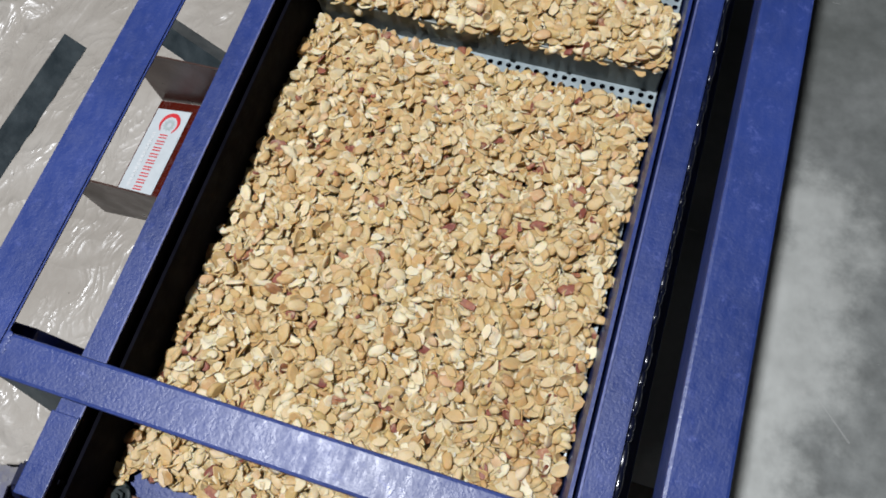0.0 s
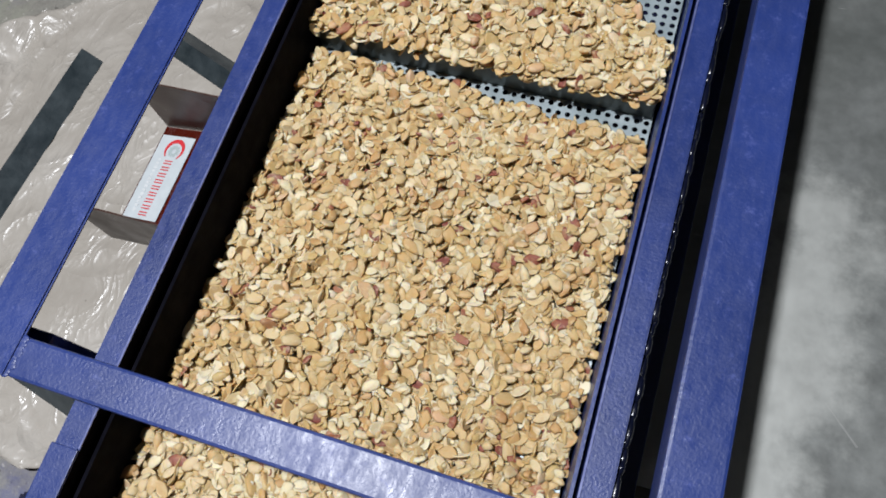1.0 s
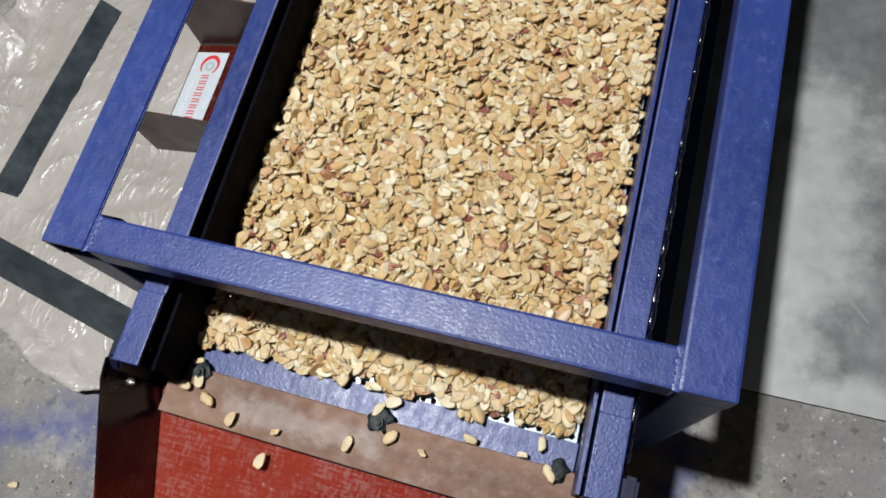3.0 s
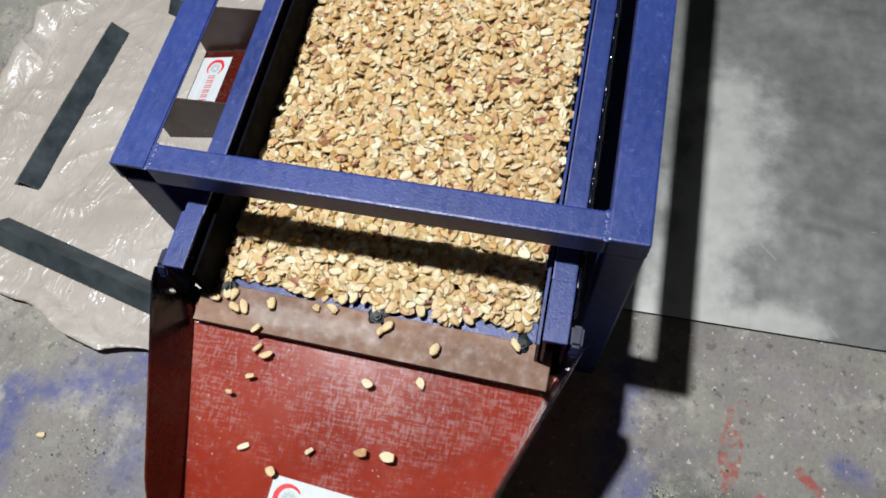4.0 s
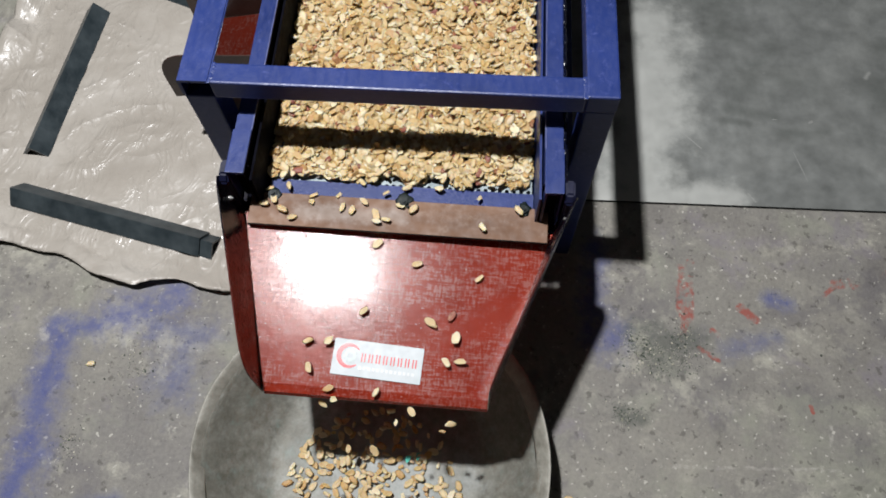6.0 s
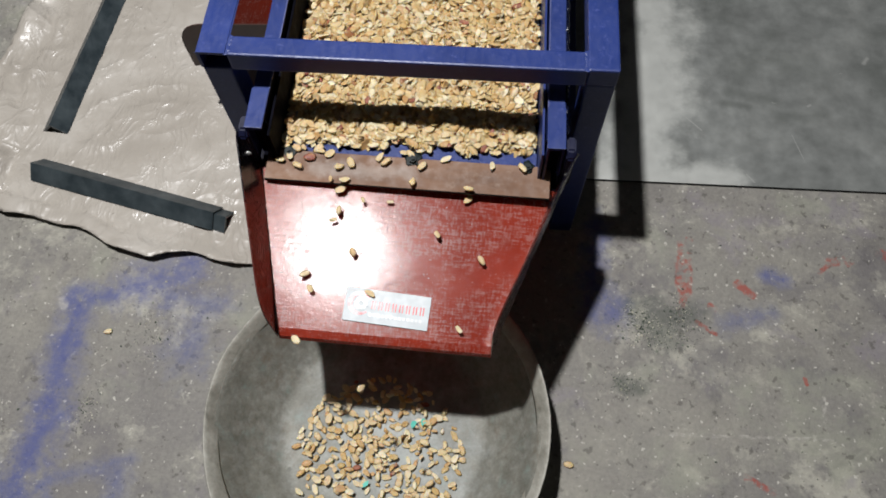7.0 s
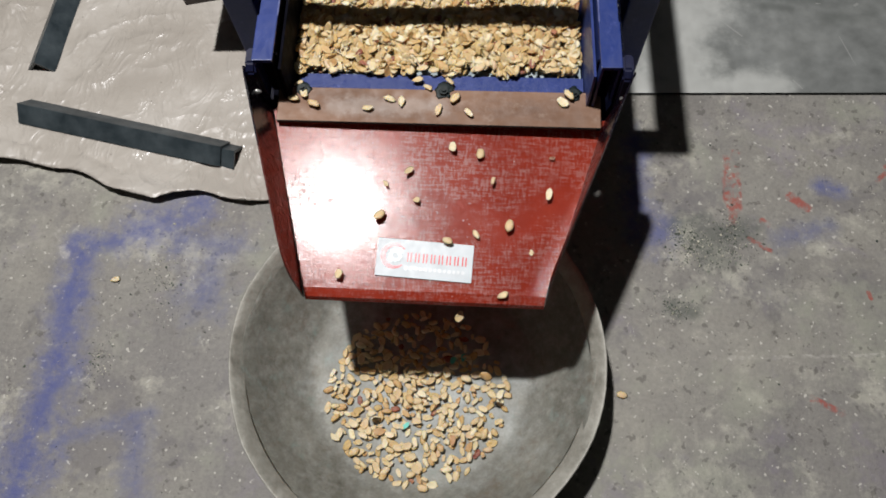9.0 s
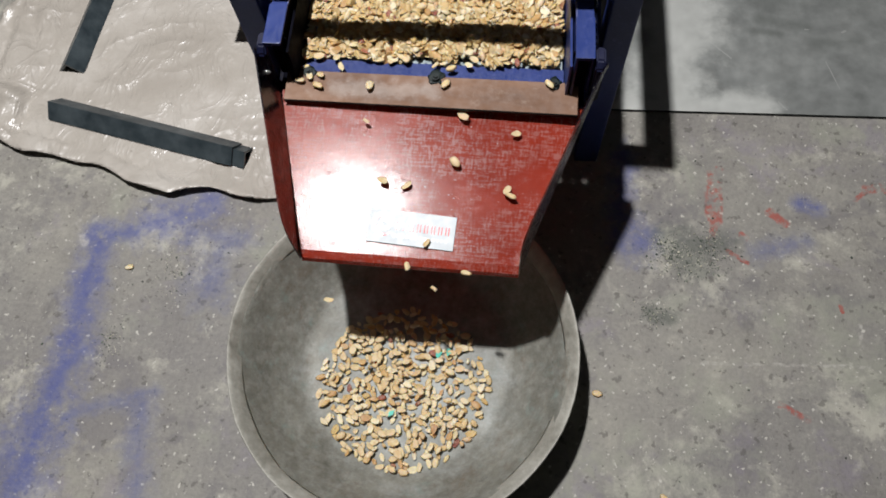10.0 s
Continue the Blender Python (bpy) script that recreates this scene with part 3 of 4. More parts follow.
def deck(x0, x1, y0, y1, z0, pitch=0.0095, r=0.0029):
    nx, ny = round((x1 - x0) / pitch), round((y1 - y0) / pitch)
    px, py = (x1 - x0) / nx, (y1 - y0) / ny
    vs, fs, idx = [], [], {}
    for i in range(nx + 1):
        for j in range(ny + 1):
            idx[i, j] = len(vs)
            vs.append((x0 + i * px, y0 + j * py))
    for i in range(nx):
        for j in range(ny):
            cx, cy = x0 + (i + .5) * px, y0 + (j + .5) * py
            k = len(vs)
            vs += [(cx + r * math.cos(a * math.pi / 4 + math.pi / 8), cy + r * math.sin(a * math.pi / 4 + math.pi / 8)) for a in range(8)]
            c = [idx[i + 1, j], idx[i + 1, j + 1], idx[i, j + 1], idx[i, j]]
            fs += [(c[0], c[1], k, k + 7), (c[1], c[2], k + 2, k + 1), (c[2], c[3], k + 4, k + 3), (c[3], c[0], k + 6, k + 5),
                   (c[1], k + 1, k), (c[2], k + 3, k + 2), (c[3], k + 5, k + 4), (c[0], k + 7, k + 6)]
    me = bpy.data.meshes.new("screen_deck")
    me.from_pydata([(x, y, z0 + SL * y) for x, y in vs], [], fs)
    return me


CH_TOP, CH_BOT = -0.098, -0.326


def chute_z(x, y):
    s = (y - CH_TOP) / (CH_BOT - CH_TOP)
    return 0.2845 + (0.2475 - 0.2845) * s - 0.032 * x


def chute_half(y):
    s = (y - CH_TOP) / (CH_BOT - CH_TOP)
    return -0.2045 + 0.0565 * s, 0.2045 - 0.0735 * s


def sticker(name, parent, m, w=0.113, h=0.045, label=""):
    """A white label with a red crescent, a grey cogwheel and two rows of bars."""
    bm = bmesh.new()

    def quad(x0, y0, x1, y1, z, k):
        f = bm.faces.new([bm.verts.new((a, b, z)) for a, b in ((x0, y0), (x1, y0), (x1, y1), (x0, y1))])
        f.material_index = k

    quad(0, 0, w, h, 0.0006, 0)
    cx, cy = 0.020, h * 0.55
    for i in range(26):
        a0, a1 = radians(35 + i * 10.8), radians(35 + (i + 1) * 10.8)
        t0, t1 = [0.0016 + 0.0042 * math.sin(math.pi * min(1, k / 26)) for k in (i, i + 1)]
        f = bm.faces.new([bm.verts.new((cx + r * math.cos(a), cy + r * math.sin(a), 0.001)) for r, a in ((0.0155, a0), (0.0155, a1), (0.0155 - t1, a1), (0.0155 - t0, a0))])
        f.material_index = 1
    for i in range(20):
        a0, a1 = radians(i * 18), radians(i * 18 + 18)
        ro = 0.0088 if i % 2 else 0.0073
        f = bm.faces.new([bm.verts.new((cx + 0.002 + r * math.cos(a), cy + r * math.sin(a), 0.0011)) for r, a in ((ro, a0), (ro, a1), (0.0035, a1), (0.0035, a0))])
        f.material_index = 2
    rng = random.Random(7)
    x = 0.036
    while x < w - 0.010:
        for k in (0.0, 0.0038):
            quad(x + k, h * 0.42, x + k + 0.0016, h * 0.66, 0.001, 1)
        x += 0.0092
    x = 0.034
    while x < w - 0.008:
        b = rng.uniform(0.003, 0.005)
        quad(x, h * 0.20, x + b, h * 0.29, 0.001, 3)
        x += b + 0.002
    for f in bm.faces:
        if f.normal.z < 0:
            f.normal_flip()
    ob = part(name, bm, [PAPER, INK_RED, INK_GREY, INK_PALE], parent, label)
    ob.matrix_basis = m
    return ob


def rounded_wall(base_a, base_b, top_a, top_b, r, thick):
    """A side plate: base line a to b, top line above it, its far upper corner rounded with radius r."""
    a, b, ta, tb = (Vector(p) for p in (base_a, base_b, top_a, top_b))
    d = (tb - ta).normalized()
    up = (tb - b)
    pts = [a, b]
    h = up.length
    u = up.normalized()
    r = min(r, h * 0.98)
    p0, p2 = b + u * (h - r), tb - d * r
    for i in range(9):
        s = i / 8
        pts.append(p0 * (1 - s) ** 2 + tb * 2 * s * (1 - s) + p2 * s ** 2)
    pts += [ta + d * 0.030, ta + d * 0.012 - u * 0.006, ta + d * 0.002 - u * 0.024]
    n = (b - a).cross(ta - a).normalized() * thick
    bm = bmesh.new()
    prism(bm, pts, n)
    return bm


def bolt(r, h):
    bm = bmesh.new()
    cyl(bm, r * 1.3, h * 0.3, Matrix.Translation((0, 0, h * 0.15)), 16)
    cyl(bm, r, h * 0.7, Matrix.Translation((0, 0, h * 0.6)), 6)
    cyl(bm, r * 0.5, h * 0.5, Matrix.Translation((0, 0, h * 1.1)), 10)
    return bm


def shaking_tray():
    tray = new("sorting_tray")
    tagged(tray, "blue vibrating sieve tray with perforated decks and red discharge chutes", "sieve tray")
    y0, y1 = -0.088, 1.2
    tilt = math.degrees(math.atan(SL))

    def rail_z(y):
        return 0.376 + SL * (y + 0.088)

    for s in (-1, 1):
        xo, xi, xt = s * 0.2065, s * 0.1785, s * 0.1845
        y0 = -0.088 if s < 0 else -0.096
        lo, hi = min(xo, xi), max(xo, xi)
        # top flange, inner wall and outer wall of an open box section
        bm = bmesh.new()
        ta, tb = min(xo, xt), max(xo, xt)
        prism(bm, [(ta, y0, rail_z(y0) - 0.003), (tb, y0, rail_z(y0) - 0.003), (tb, y0, rail_z(y0)), (ta, y0, rail_z(y0))], (0, y1 - y0, SL * (y1 - y0)))
        es = [e for e in bm.edges if abs(e.verts[0].co.y - e.verts[1].co.y) > 0.5]
        bmesh.ops.bevel(bm, geom=es, offset=0.0012, segments=2, affect="EDGES")
        part("side_channel", bm, TRAY_BLUE, tray)
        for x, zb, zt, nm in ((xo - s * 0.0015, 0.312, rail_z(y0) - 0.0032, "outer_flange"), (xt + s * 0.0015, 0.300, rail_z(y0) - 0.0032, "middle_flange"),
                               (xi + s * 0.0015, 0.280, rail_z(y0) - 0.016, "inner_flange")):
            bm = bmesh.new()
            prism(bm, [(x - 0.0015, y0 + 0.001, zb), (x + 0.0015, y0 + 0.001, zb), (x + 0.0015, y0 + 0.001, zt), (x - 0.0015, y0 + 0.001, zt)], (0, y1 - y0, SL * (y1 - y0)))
            # left inner walls in black, colouring in the shade on that side
            part(nm, bm, SHADE_BLACK if s < 0 and nm != "outer_flange" else TRAY_BLUE, tray)
        # worn bright edge along the inner lip
        bm = bmesh.new()
        prism(bm, [(xt - 0.0008, y0 + 0.063, rail_z(y0 + 0.063) - 0.0005), (xt + 0.0008, y0 + 0.063, rail_z(y0 + 0.063) - 0.0005), (xt + 0.0008, y0 + 0.063, rail_z(y0 + 0.063) + 0.0006), (xt - 0.0008, y0 + 0.063, rail_z(y0 + 0.063) + 0.0006)], (0, 1.1, SL * 1.1))
        part("worn_edge", bm, BRIGHT, tray, "bright worn paint edge")
        # a doubled cover plate at the open end
        bm = cuboid((min(xo, xt) - 0.0008, y0, rail_z(y0) + 0.0002), (max(xo, xt) + 0.0008, y0 + 0.062, rail_z(y0) + 0.0024), 0.0008, None)
        bmesh.ops.rotate(bm, verts=bm.verts, cent=(0, y0, rail_z(y0)), matrix=Matrix.Rotation(radians(tilt), 3, "X"))
        part("end_cover", bm, TRAY_BLUE, tray)
        # black plate for the hollow end's shade; added strip closing the channel below
        part("channel_end", cuboid((lo + 0.0034, y0 + 0.014, 0.300), (hi - 0.0034, y0 + 0.017, 0.370)), SHADE_BLACK, tray, "black plate as the shade of the hollow channel end")
        part("channel_floor", cuboid((lo - 0.002, y0 - 0.004, 0.2780), (hi - 0.0002, 1.10, 0.2797)), SHADE_BLACK, tray, "added black strip under the channel")
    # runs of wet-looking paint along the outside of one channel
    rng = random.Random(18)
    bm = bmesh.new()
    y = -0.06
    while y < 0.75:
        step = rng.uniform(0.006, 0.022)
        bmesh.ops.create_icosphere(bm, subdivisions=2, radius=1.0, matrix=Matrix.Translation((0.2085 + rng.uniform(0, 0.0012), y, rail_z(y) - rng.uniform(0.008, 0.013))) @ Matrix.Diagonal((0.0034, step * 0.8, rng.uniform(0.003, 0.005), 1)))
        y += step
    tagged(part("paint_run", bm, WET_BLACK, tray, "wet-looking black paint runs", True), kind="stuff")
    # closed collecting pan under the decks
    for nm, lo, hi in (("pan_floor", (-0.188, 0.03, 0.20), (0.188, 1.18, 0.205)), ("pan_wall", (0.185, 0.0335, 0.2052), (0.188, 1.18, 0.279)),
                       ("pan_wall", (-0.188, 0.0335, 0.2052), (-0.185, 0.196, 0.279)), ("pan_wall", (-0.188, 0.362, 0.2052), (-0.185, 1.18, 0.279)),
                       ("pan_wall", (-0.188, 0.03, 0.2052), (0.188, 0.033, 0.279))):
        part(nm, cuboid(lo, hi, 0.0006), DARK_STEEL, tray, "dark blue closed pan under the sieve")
    # decks
    for z, ya, yb in ((0.293, -0.062, 0.428), (0.316, 0.432, 1.18)):
        me = deck(-0.1755, 0.1755, ya, yb, z)
        me.materials.append(SCREEN)
        d = new("screen_deck", me)
        d.parent = tray
        tagged(d, "perforated pale steel sieve deck")
    # riser bar between the decks
    bm = cuboid((-0.1745, 0.420, 0.2985), (0.1745, 0.433, 0.3345), 0.0015)
    part("divider_bar", bm, DIVIDER, tray, "grey bare-steel bar across the deck")
    # front lip; the front parts sit a little askew on the tray
    askew = Matrix.Translation((0, -0.2, 0)) @ Matrix.Rotation(radians(-0.95), 4, "Z") @ Matrix.Translation((0, 0.2, 0))
    bm = bmesh.new()
    prism(bm, [(-0.1750, -0.050, 0.2935), (0.1750, -0.050, 0.2935), (0.1750, -0.0805, 0.2925), (-0.1750, -0.0805, 0.2925)], (0, 0, 0.003))
    prism(bm, [(-0.1750, -0.0805, 0.2925), (0.1750, -0.0805, 0.2925), (0.1750, -0.084, 0.275), (-0.1750, -0.084, 0.275)], (0, 0.003, 0))
    part("front_lip", bm, TRAY_BLUE, tray).matrix_basis = askew
    bm = bmesh.new()
    prism(bm, [(-0.1965, -0.0745, 0.2975), (0.1945, -0.0745, 0.2965), (0.1945, -0.1205, 0.2905), (-0.1965, -0.1205, 0.2935)], (0, 0, 0.0060))
    bmesh.ops.bevel(bm, geom=list(bm.edges), offset=0.0008, segments=1, affect="EDGES")
    # the strip's front face is coloured black for its shade
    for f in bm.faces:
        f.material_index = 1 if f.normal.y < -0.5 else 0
    part("wear_strip", bm, [RUST, GREASE_AND_SHADE], tray, "rusty brown flat steel strip").matrix_basis = askew
    for x in (-0.168, 0.005, 0.162):
        b = part("bolt", bolt(0.0056, 0.007), GREASE_AND_SHADE, tray, "greasy black bolt")
        b.matrix_basis = askew @ pose(x, -0.078, 0.3015, 6, 0, 17)
        bm = bmesh.new()
        bmesh.ops.create_icosphere(bm, subdivisions=3, radius=1.0)
        for v in bm.verts:
            k = 0.010 * (1 + 0.7 * noise.noise((v.co.x * 1.7 + x * 40, v.co.y * 1.7, 0.3)))
            v.co = Vector((v.co.x * k, v.co.y * k, v.co.z * 0.0015))
        g = part("grease_smear", bm, GREASE_AND_SHADE, tray, "black grease smeared round the bolt", True)
        g.matrix_basis = askew @ pose(x + 0.002, -0.0755, 0.3030, 6, 0, x * 300)
    # front chute
    bm = bmesh.new()
    n = 12
    rows = []
    for k in range(n + 1):
        y = CH_TOP + (CH_BOT + 0.010 - CH_TOP) * k / n
        a, b = chute_half(y)
        rows.append([bm.verts.new((a + (b - a) * i / 8, y, chute_z(a + (b - a) * i / 8, y))) for i in range(9)])
    a, b = chute_half(CH_BOT)
    rows.append([bm.verts.new((a + (b - a) * i / 8, CH_BOT, chute_z(a + (b - a) * i / 8, CH_BOT) - 0.002)) for i in range(9)])
    rows.append([bm.verts.new((a + (b - a) * i / 8, CH_BOT - 0.002, chute_z(a + (b - a) * i / 8, CH_BOT) - 0.009)) for i in range(9)])
    for r0, r1 in zip(rows, rows[1:]):
        for i in range(8):
            bm.faces.new((r0[i], r1[i], r1[i + 1], r0[i + 1]))
    top = list(bm.faces)
    bmesh.ops.solidify(bm, geom=top, thickness=0.002)
    bmesh.ops.recalc_face_normals(bm, faces=bm.faces)
    chute = part("front_chute", bm, RED, tray, "glossy red painted steel chute")
    chute.matrix_basis = askew
    for s in (0, 1):
        ya, yb = -0.079, CH_BOT
        xa, xb = (-0.2245, chute_half(CH_BOT)[0] - 0.0012) if s == 0 else (0.2265, chute_half(CH_BOT)[1] + 0.0012)
        xg, xe = (-0.208, -0.1535) if s == 0 else (0.208, 0.1310)
        w = rounded_wall((xg, ya, 0.268), (xb, yb, chute_z(xb, yb) - 0.006), (xa, ya, 0.375), (xe, yb + 0.006, 0.332), 0.040, 0.0018)
        part("chute_wall", w, SHADED_RED, chute, "red side plate in a shaded dark tone")
        k = -1 if s == 0 else 1
        bm = bmesh.new()
        prism(bm, [(k * 0.2072, -0.070, 0.300), (k * 0.2072, -0.098, 0.296), (k * 0.2072, -0.098, 0.362), (k * 0.2072, -0.090, 0.3715), (k * 0.2072, -0.070, 0.3735)], (k * 0.0120, 0, 0))
        bmesh.ops.bevel(bm, geom=list(bm.edges), offset=0.0025, segments=2, affect="EDGES")
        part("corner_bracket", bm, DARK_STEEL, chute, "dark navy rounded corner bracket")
        bb = part("wall_bolt", bolt(0.0028, 0.004), ZINC, chute, "small zinc bolt")
        bb.matrix_basis = pose(xa + (0.012 if s == 0 else -0.012), -0.104, 0.335, 0, 90 if s == 0 else -90, 0)
    pa = Vector((-0.065, -0.2545, 0))
    rz = math.degrees(math.atan2(-0.006, 0.113))
    ux = Vector((math.cos(radians(rz)), math.sin(radians(rz)), 0))
    uy = Vector((-ux.y, ux.x, 0))
    o = pa - uy * 0.045
    nrm = Vector((0.032, (chute_z(0, -0.2) - chute_z(0, -0.3)) / -0.1, 1)).normalized()
    ex = (ux - nrm * ux.dot(nrm)).normalized()
    ey = nrm.cross(ex)
    mt = Matrix((ex, ey, nrm)).transposed().to_4x4()
    mt.translation = Vector((o.x, o.y, chute_z(o.x, o.y) + 0.0022))
    sticker("sticker", chute, mt, label="white sticker with red crescent and grey cogwheel")
    # side chute below the left rail
    bm = bmesh.new()

    def sz(x):
        return 0.140 + (x + 0.407) * 0.22

    prism(bm, [(-0.189, 0.200, sz(-0.189)), (-0.416, 0.200, sz(-0.416)), (-0.416, 0.3585, sz(-0.416)), (-0.189, 0.3585, sz(-0.189))], (0, 0, -0.002))
    side = part("side_chute", bm, SHADED_RED, tray, "red painted side chute in a shaded dark tone")
    for yb, yt, th in ((0.1965, 0.1965, 0.002), (0.3605, 0.3615, 0.002)):
        w = rounded_wall((-0.195, yb, sz(-0.195) - 0.003), (-0.417, yb, sz(-0.417) - 0.003), (-0.195, yt, 0.252), (-0.419, yt, 0.240), 0.055, th)
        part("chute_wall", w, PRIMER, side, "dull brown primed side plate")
    ex = Vector((0, -1, 0))
    ey = Vector((1, 0, 0.22)).normalized()
    nz = ex.cross(ey)
    mt = Matrix((ex, ey, nz)).transposed().to_4x4()
    mt.translation = Vector((-0.4135, 0.346, sz(-0.4135) + 0.0006))
    sticker("sticker", side, mt, 0.120, 0.054, label="white sticker with red crescent and grey cogwheel")
    return tray


# ---- nuts ----
def nut_shape(rng, kind):
    """Vertices and faces of one shelled nut half (domed on one side, flat on the other), a whole kernel or a chip."""
    lx = rng.uniform(0.0068, 0.0092)
    ly = lx * rng.uniform(0.46, 0.66)
    h = ly * rng.uniform(0.26, 0.50)
    flat = 0.12
    if kind == "whole":
        flat, h = 0.9, ly * 0.85
    if kind == "chip":
        lx *= rng.uniform(0.5, 0.75)
        ly *= rng.uniform(0.6, 0.9)
    seg = 10
    rag = [1 + rng.uniform(-0.17, 0.13) * (1.9 if kind == "chip" else 1) for _ in range(seg)]
    waist = rng.uniform(0.0, 0.16)
    point = rng.uniform(-0.18, 0.18)
    vs, rings = [], []
    for r, z in ((0.45, 0.93), (0.80, 0.62), (1.0, 0.0), (0.86, -flat)):
        ring = []
        for i in range(seg):
            a = 2 * math.pi * i / seg
            c, s = math.cos(a), math.sin(a)
            k = (1 - waist * (1 - abs(c)) ** 2) * (1 + point * c)
            ring.append(len(vs))
            vs.append((lx * r * c * rag[i], ly * r * s * k * rag[i], h * z))
        rings.append(ring)
    vs.append((0, 0, h))
    vs.append((0, 0, h * 0.22 if kind != "whole" else -h * flat * 1.1))
    fs = []
    for i in range(seg):
        j = (i + 1) % seg
        fs.append((rings[0][i], rings[0][j], len(vs) - 2))
        for a, b in zip(rings, rings[1:]):
            fs.append((b[i], b[j], a[j], a[i]))
        fs.append((rings[-1][j], rings[-1][i], len(vs) - 1))
    return np.array(vs), fs


KINDS = [nut_shape(random.Random(i), "half" if i < 13 else "whole" if i < 14 else "chip") for i in range(24)]


def heap(name, spots, label):
    """One mesh of many loose nuts; spots gives for each a place, a turn and a kind."""
    vs, fs, n = [], [], 0
    for p, rx, ry, rz, k, sc in spots:
        v, f = KINDS[k]
        m = np.array(Euler((rx, ry, rz)).to_matrix())
        vs.append((v * sc) @ m.T + np.array(p))
        fs += [tuple(i + n for i in q) for q in f]
        n += len(v)
    me = bpy.data.meshes.new(name)
    me.from_pydata(np.concatenate(vs).tolist(), [], fs)
    me.materials.append(NUT)
    me.polygons.foreach_set("use_smooth", [i % 5 != 4 for i in range(len(me.polygons))])
    ob = new(name, me)
    return tagged(ob, label, "peanuts", kind="stuff")


def bed_top(x, y, upper):
    base = (0.3335 if upper else 0.3085) + SL * y
    base += 0.004 * noise.noise((x * 14, y * 14, 1.5)) + 0.002 * noise.noise((x * 40, y * 40, 4.0))
    if x > 0.12:
        base -= 0.003 * ((x - 0.12) / 0.055) ** 2
    if x < -0.15:
        base += 0.002
    if not upper:
        if y < -0.03:
            base -= 0.006 * ((-0.03 - y) / 0.035) ** 1.5
        if y > 0.36:
            base -= 0.006 * ((y - 0.36) / 0.055) * max(0, min(1, (x + 0.12) / 0.2))
    return base


def bed(name, ya, yb, upper, label):
    rng = random.Random(11 if upper else 5)
    spots = []
    area = 0.35 * (yb - ya)
    for layer in range(5):
        for _ in range(int(area * 15500)):
            x, y = rng.uniform(-0.1755, 0.1725), rng.uniform(ya, yb)
            edge = 0.012 * noise.noise((x * 30, 0, 9.0)) + 0.006 * noise.noise((x * 90, 0, 2.0))
            if not upper and y < -0.052 + edge + layer * 0.001:
                continue
            if not upper and y > 0.414 + edge * 0.6 - max(0, x + 0.05) * 0.075:
                continue
            if upper and x > 0.06 and y > 0.60 + edge - (x - 0.06) * 1.05:
                continue
            z = bed_top(x, y, upper) - layer * 0.0031 + rng.uniform(-0.0014, 0.0014)
            if z < (0.320 if upper else 0.297) + SL * y:
                z = (0.320 if upper else 0.297) + SL * y + rng.uniform(0, 0.002)
            flip = math.pi if rng.random() < 0.62 else 0.0
            sp = 0.24 if rng.random() < 0.6 else 0.62
            spots.append(((x, y, z), rng.gauss(0, sp) + flip, rng.gauss(0, sp), rng.uniform(0, 6.283), rng.randrange(24), rng.uniform(0.92, 1.28)))
    return heap(name, spots, label)


BOWL_C, BOWL_R, BOWL_H = (-0.027, -0.373), 0.242, 0.115


def bowl_z(r):
    s = max(0.0, (r - 0.158) / (BOWL_R - 0.158))
    return 0.004 + 0.008 * (r / BOWL_R) ** 2 + (BOWL_H - 0.012) * (0.3 * s + 0.7 * s ** 1.6)


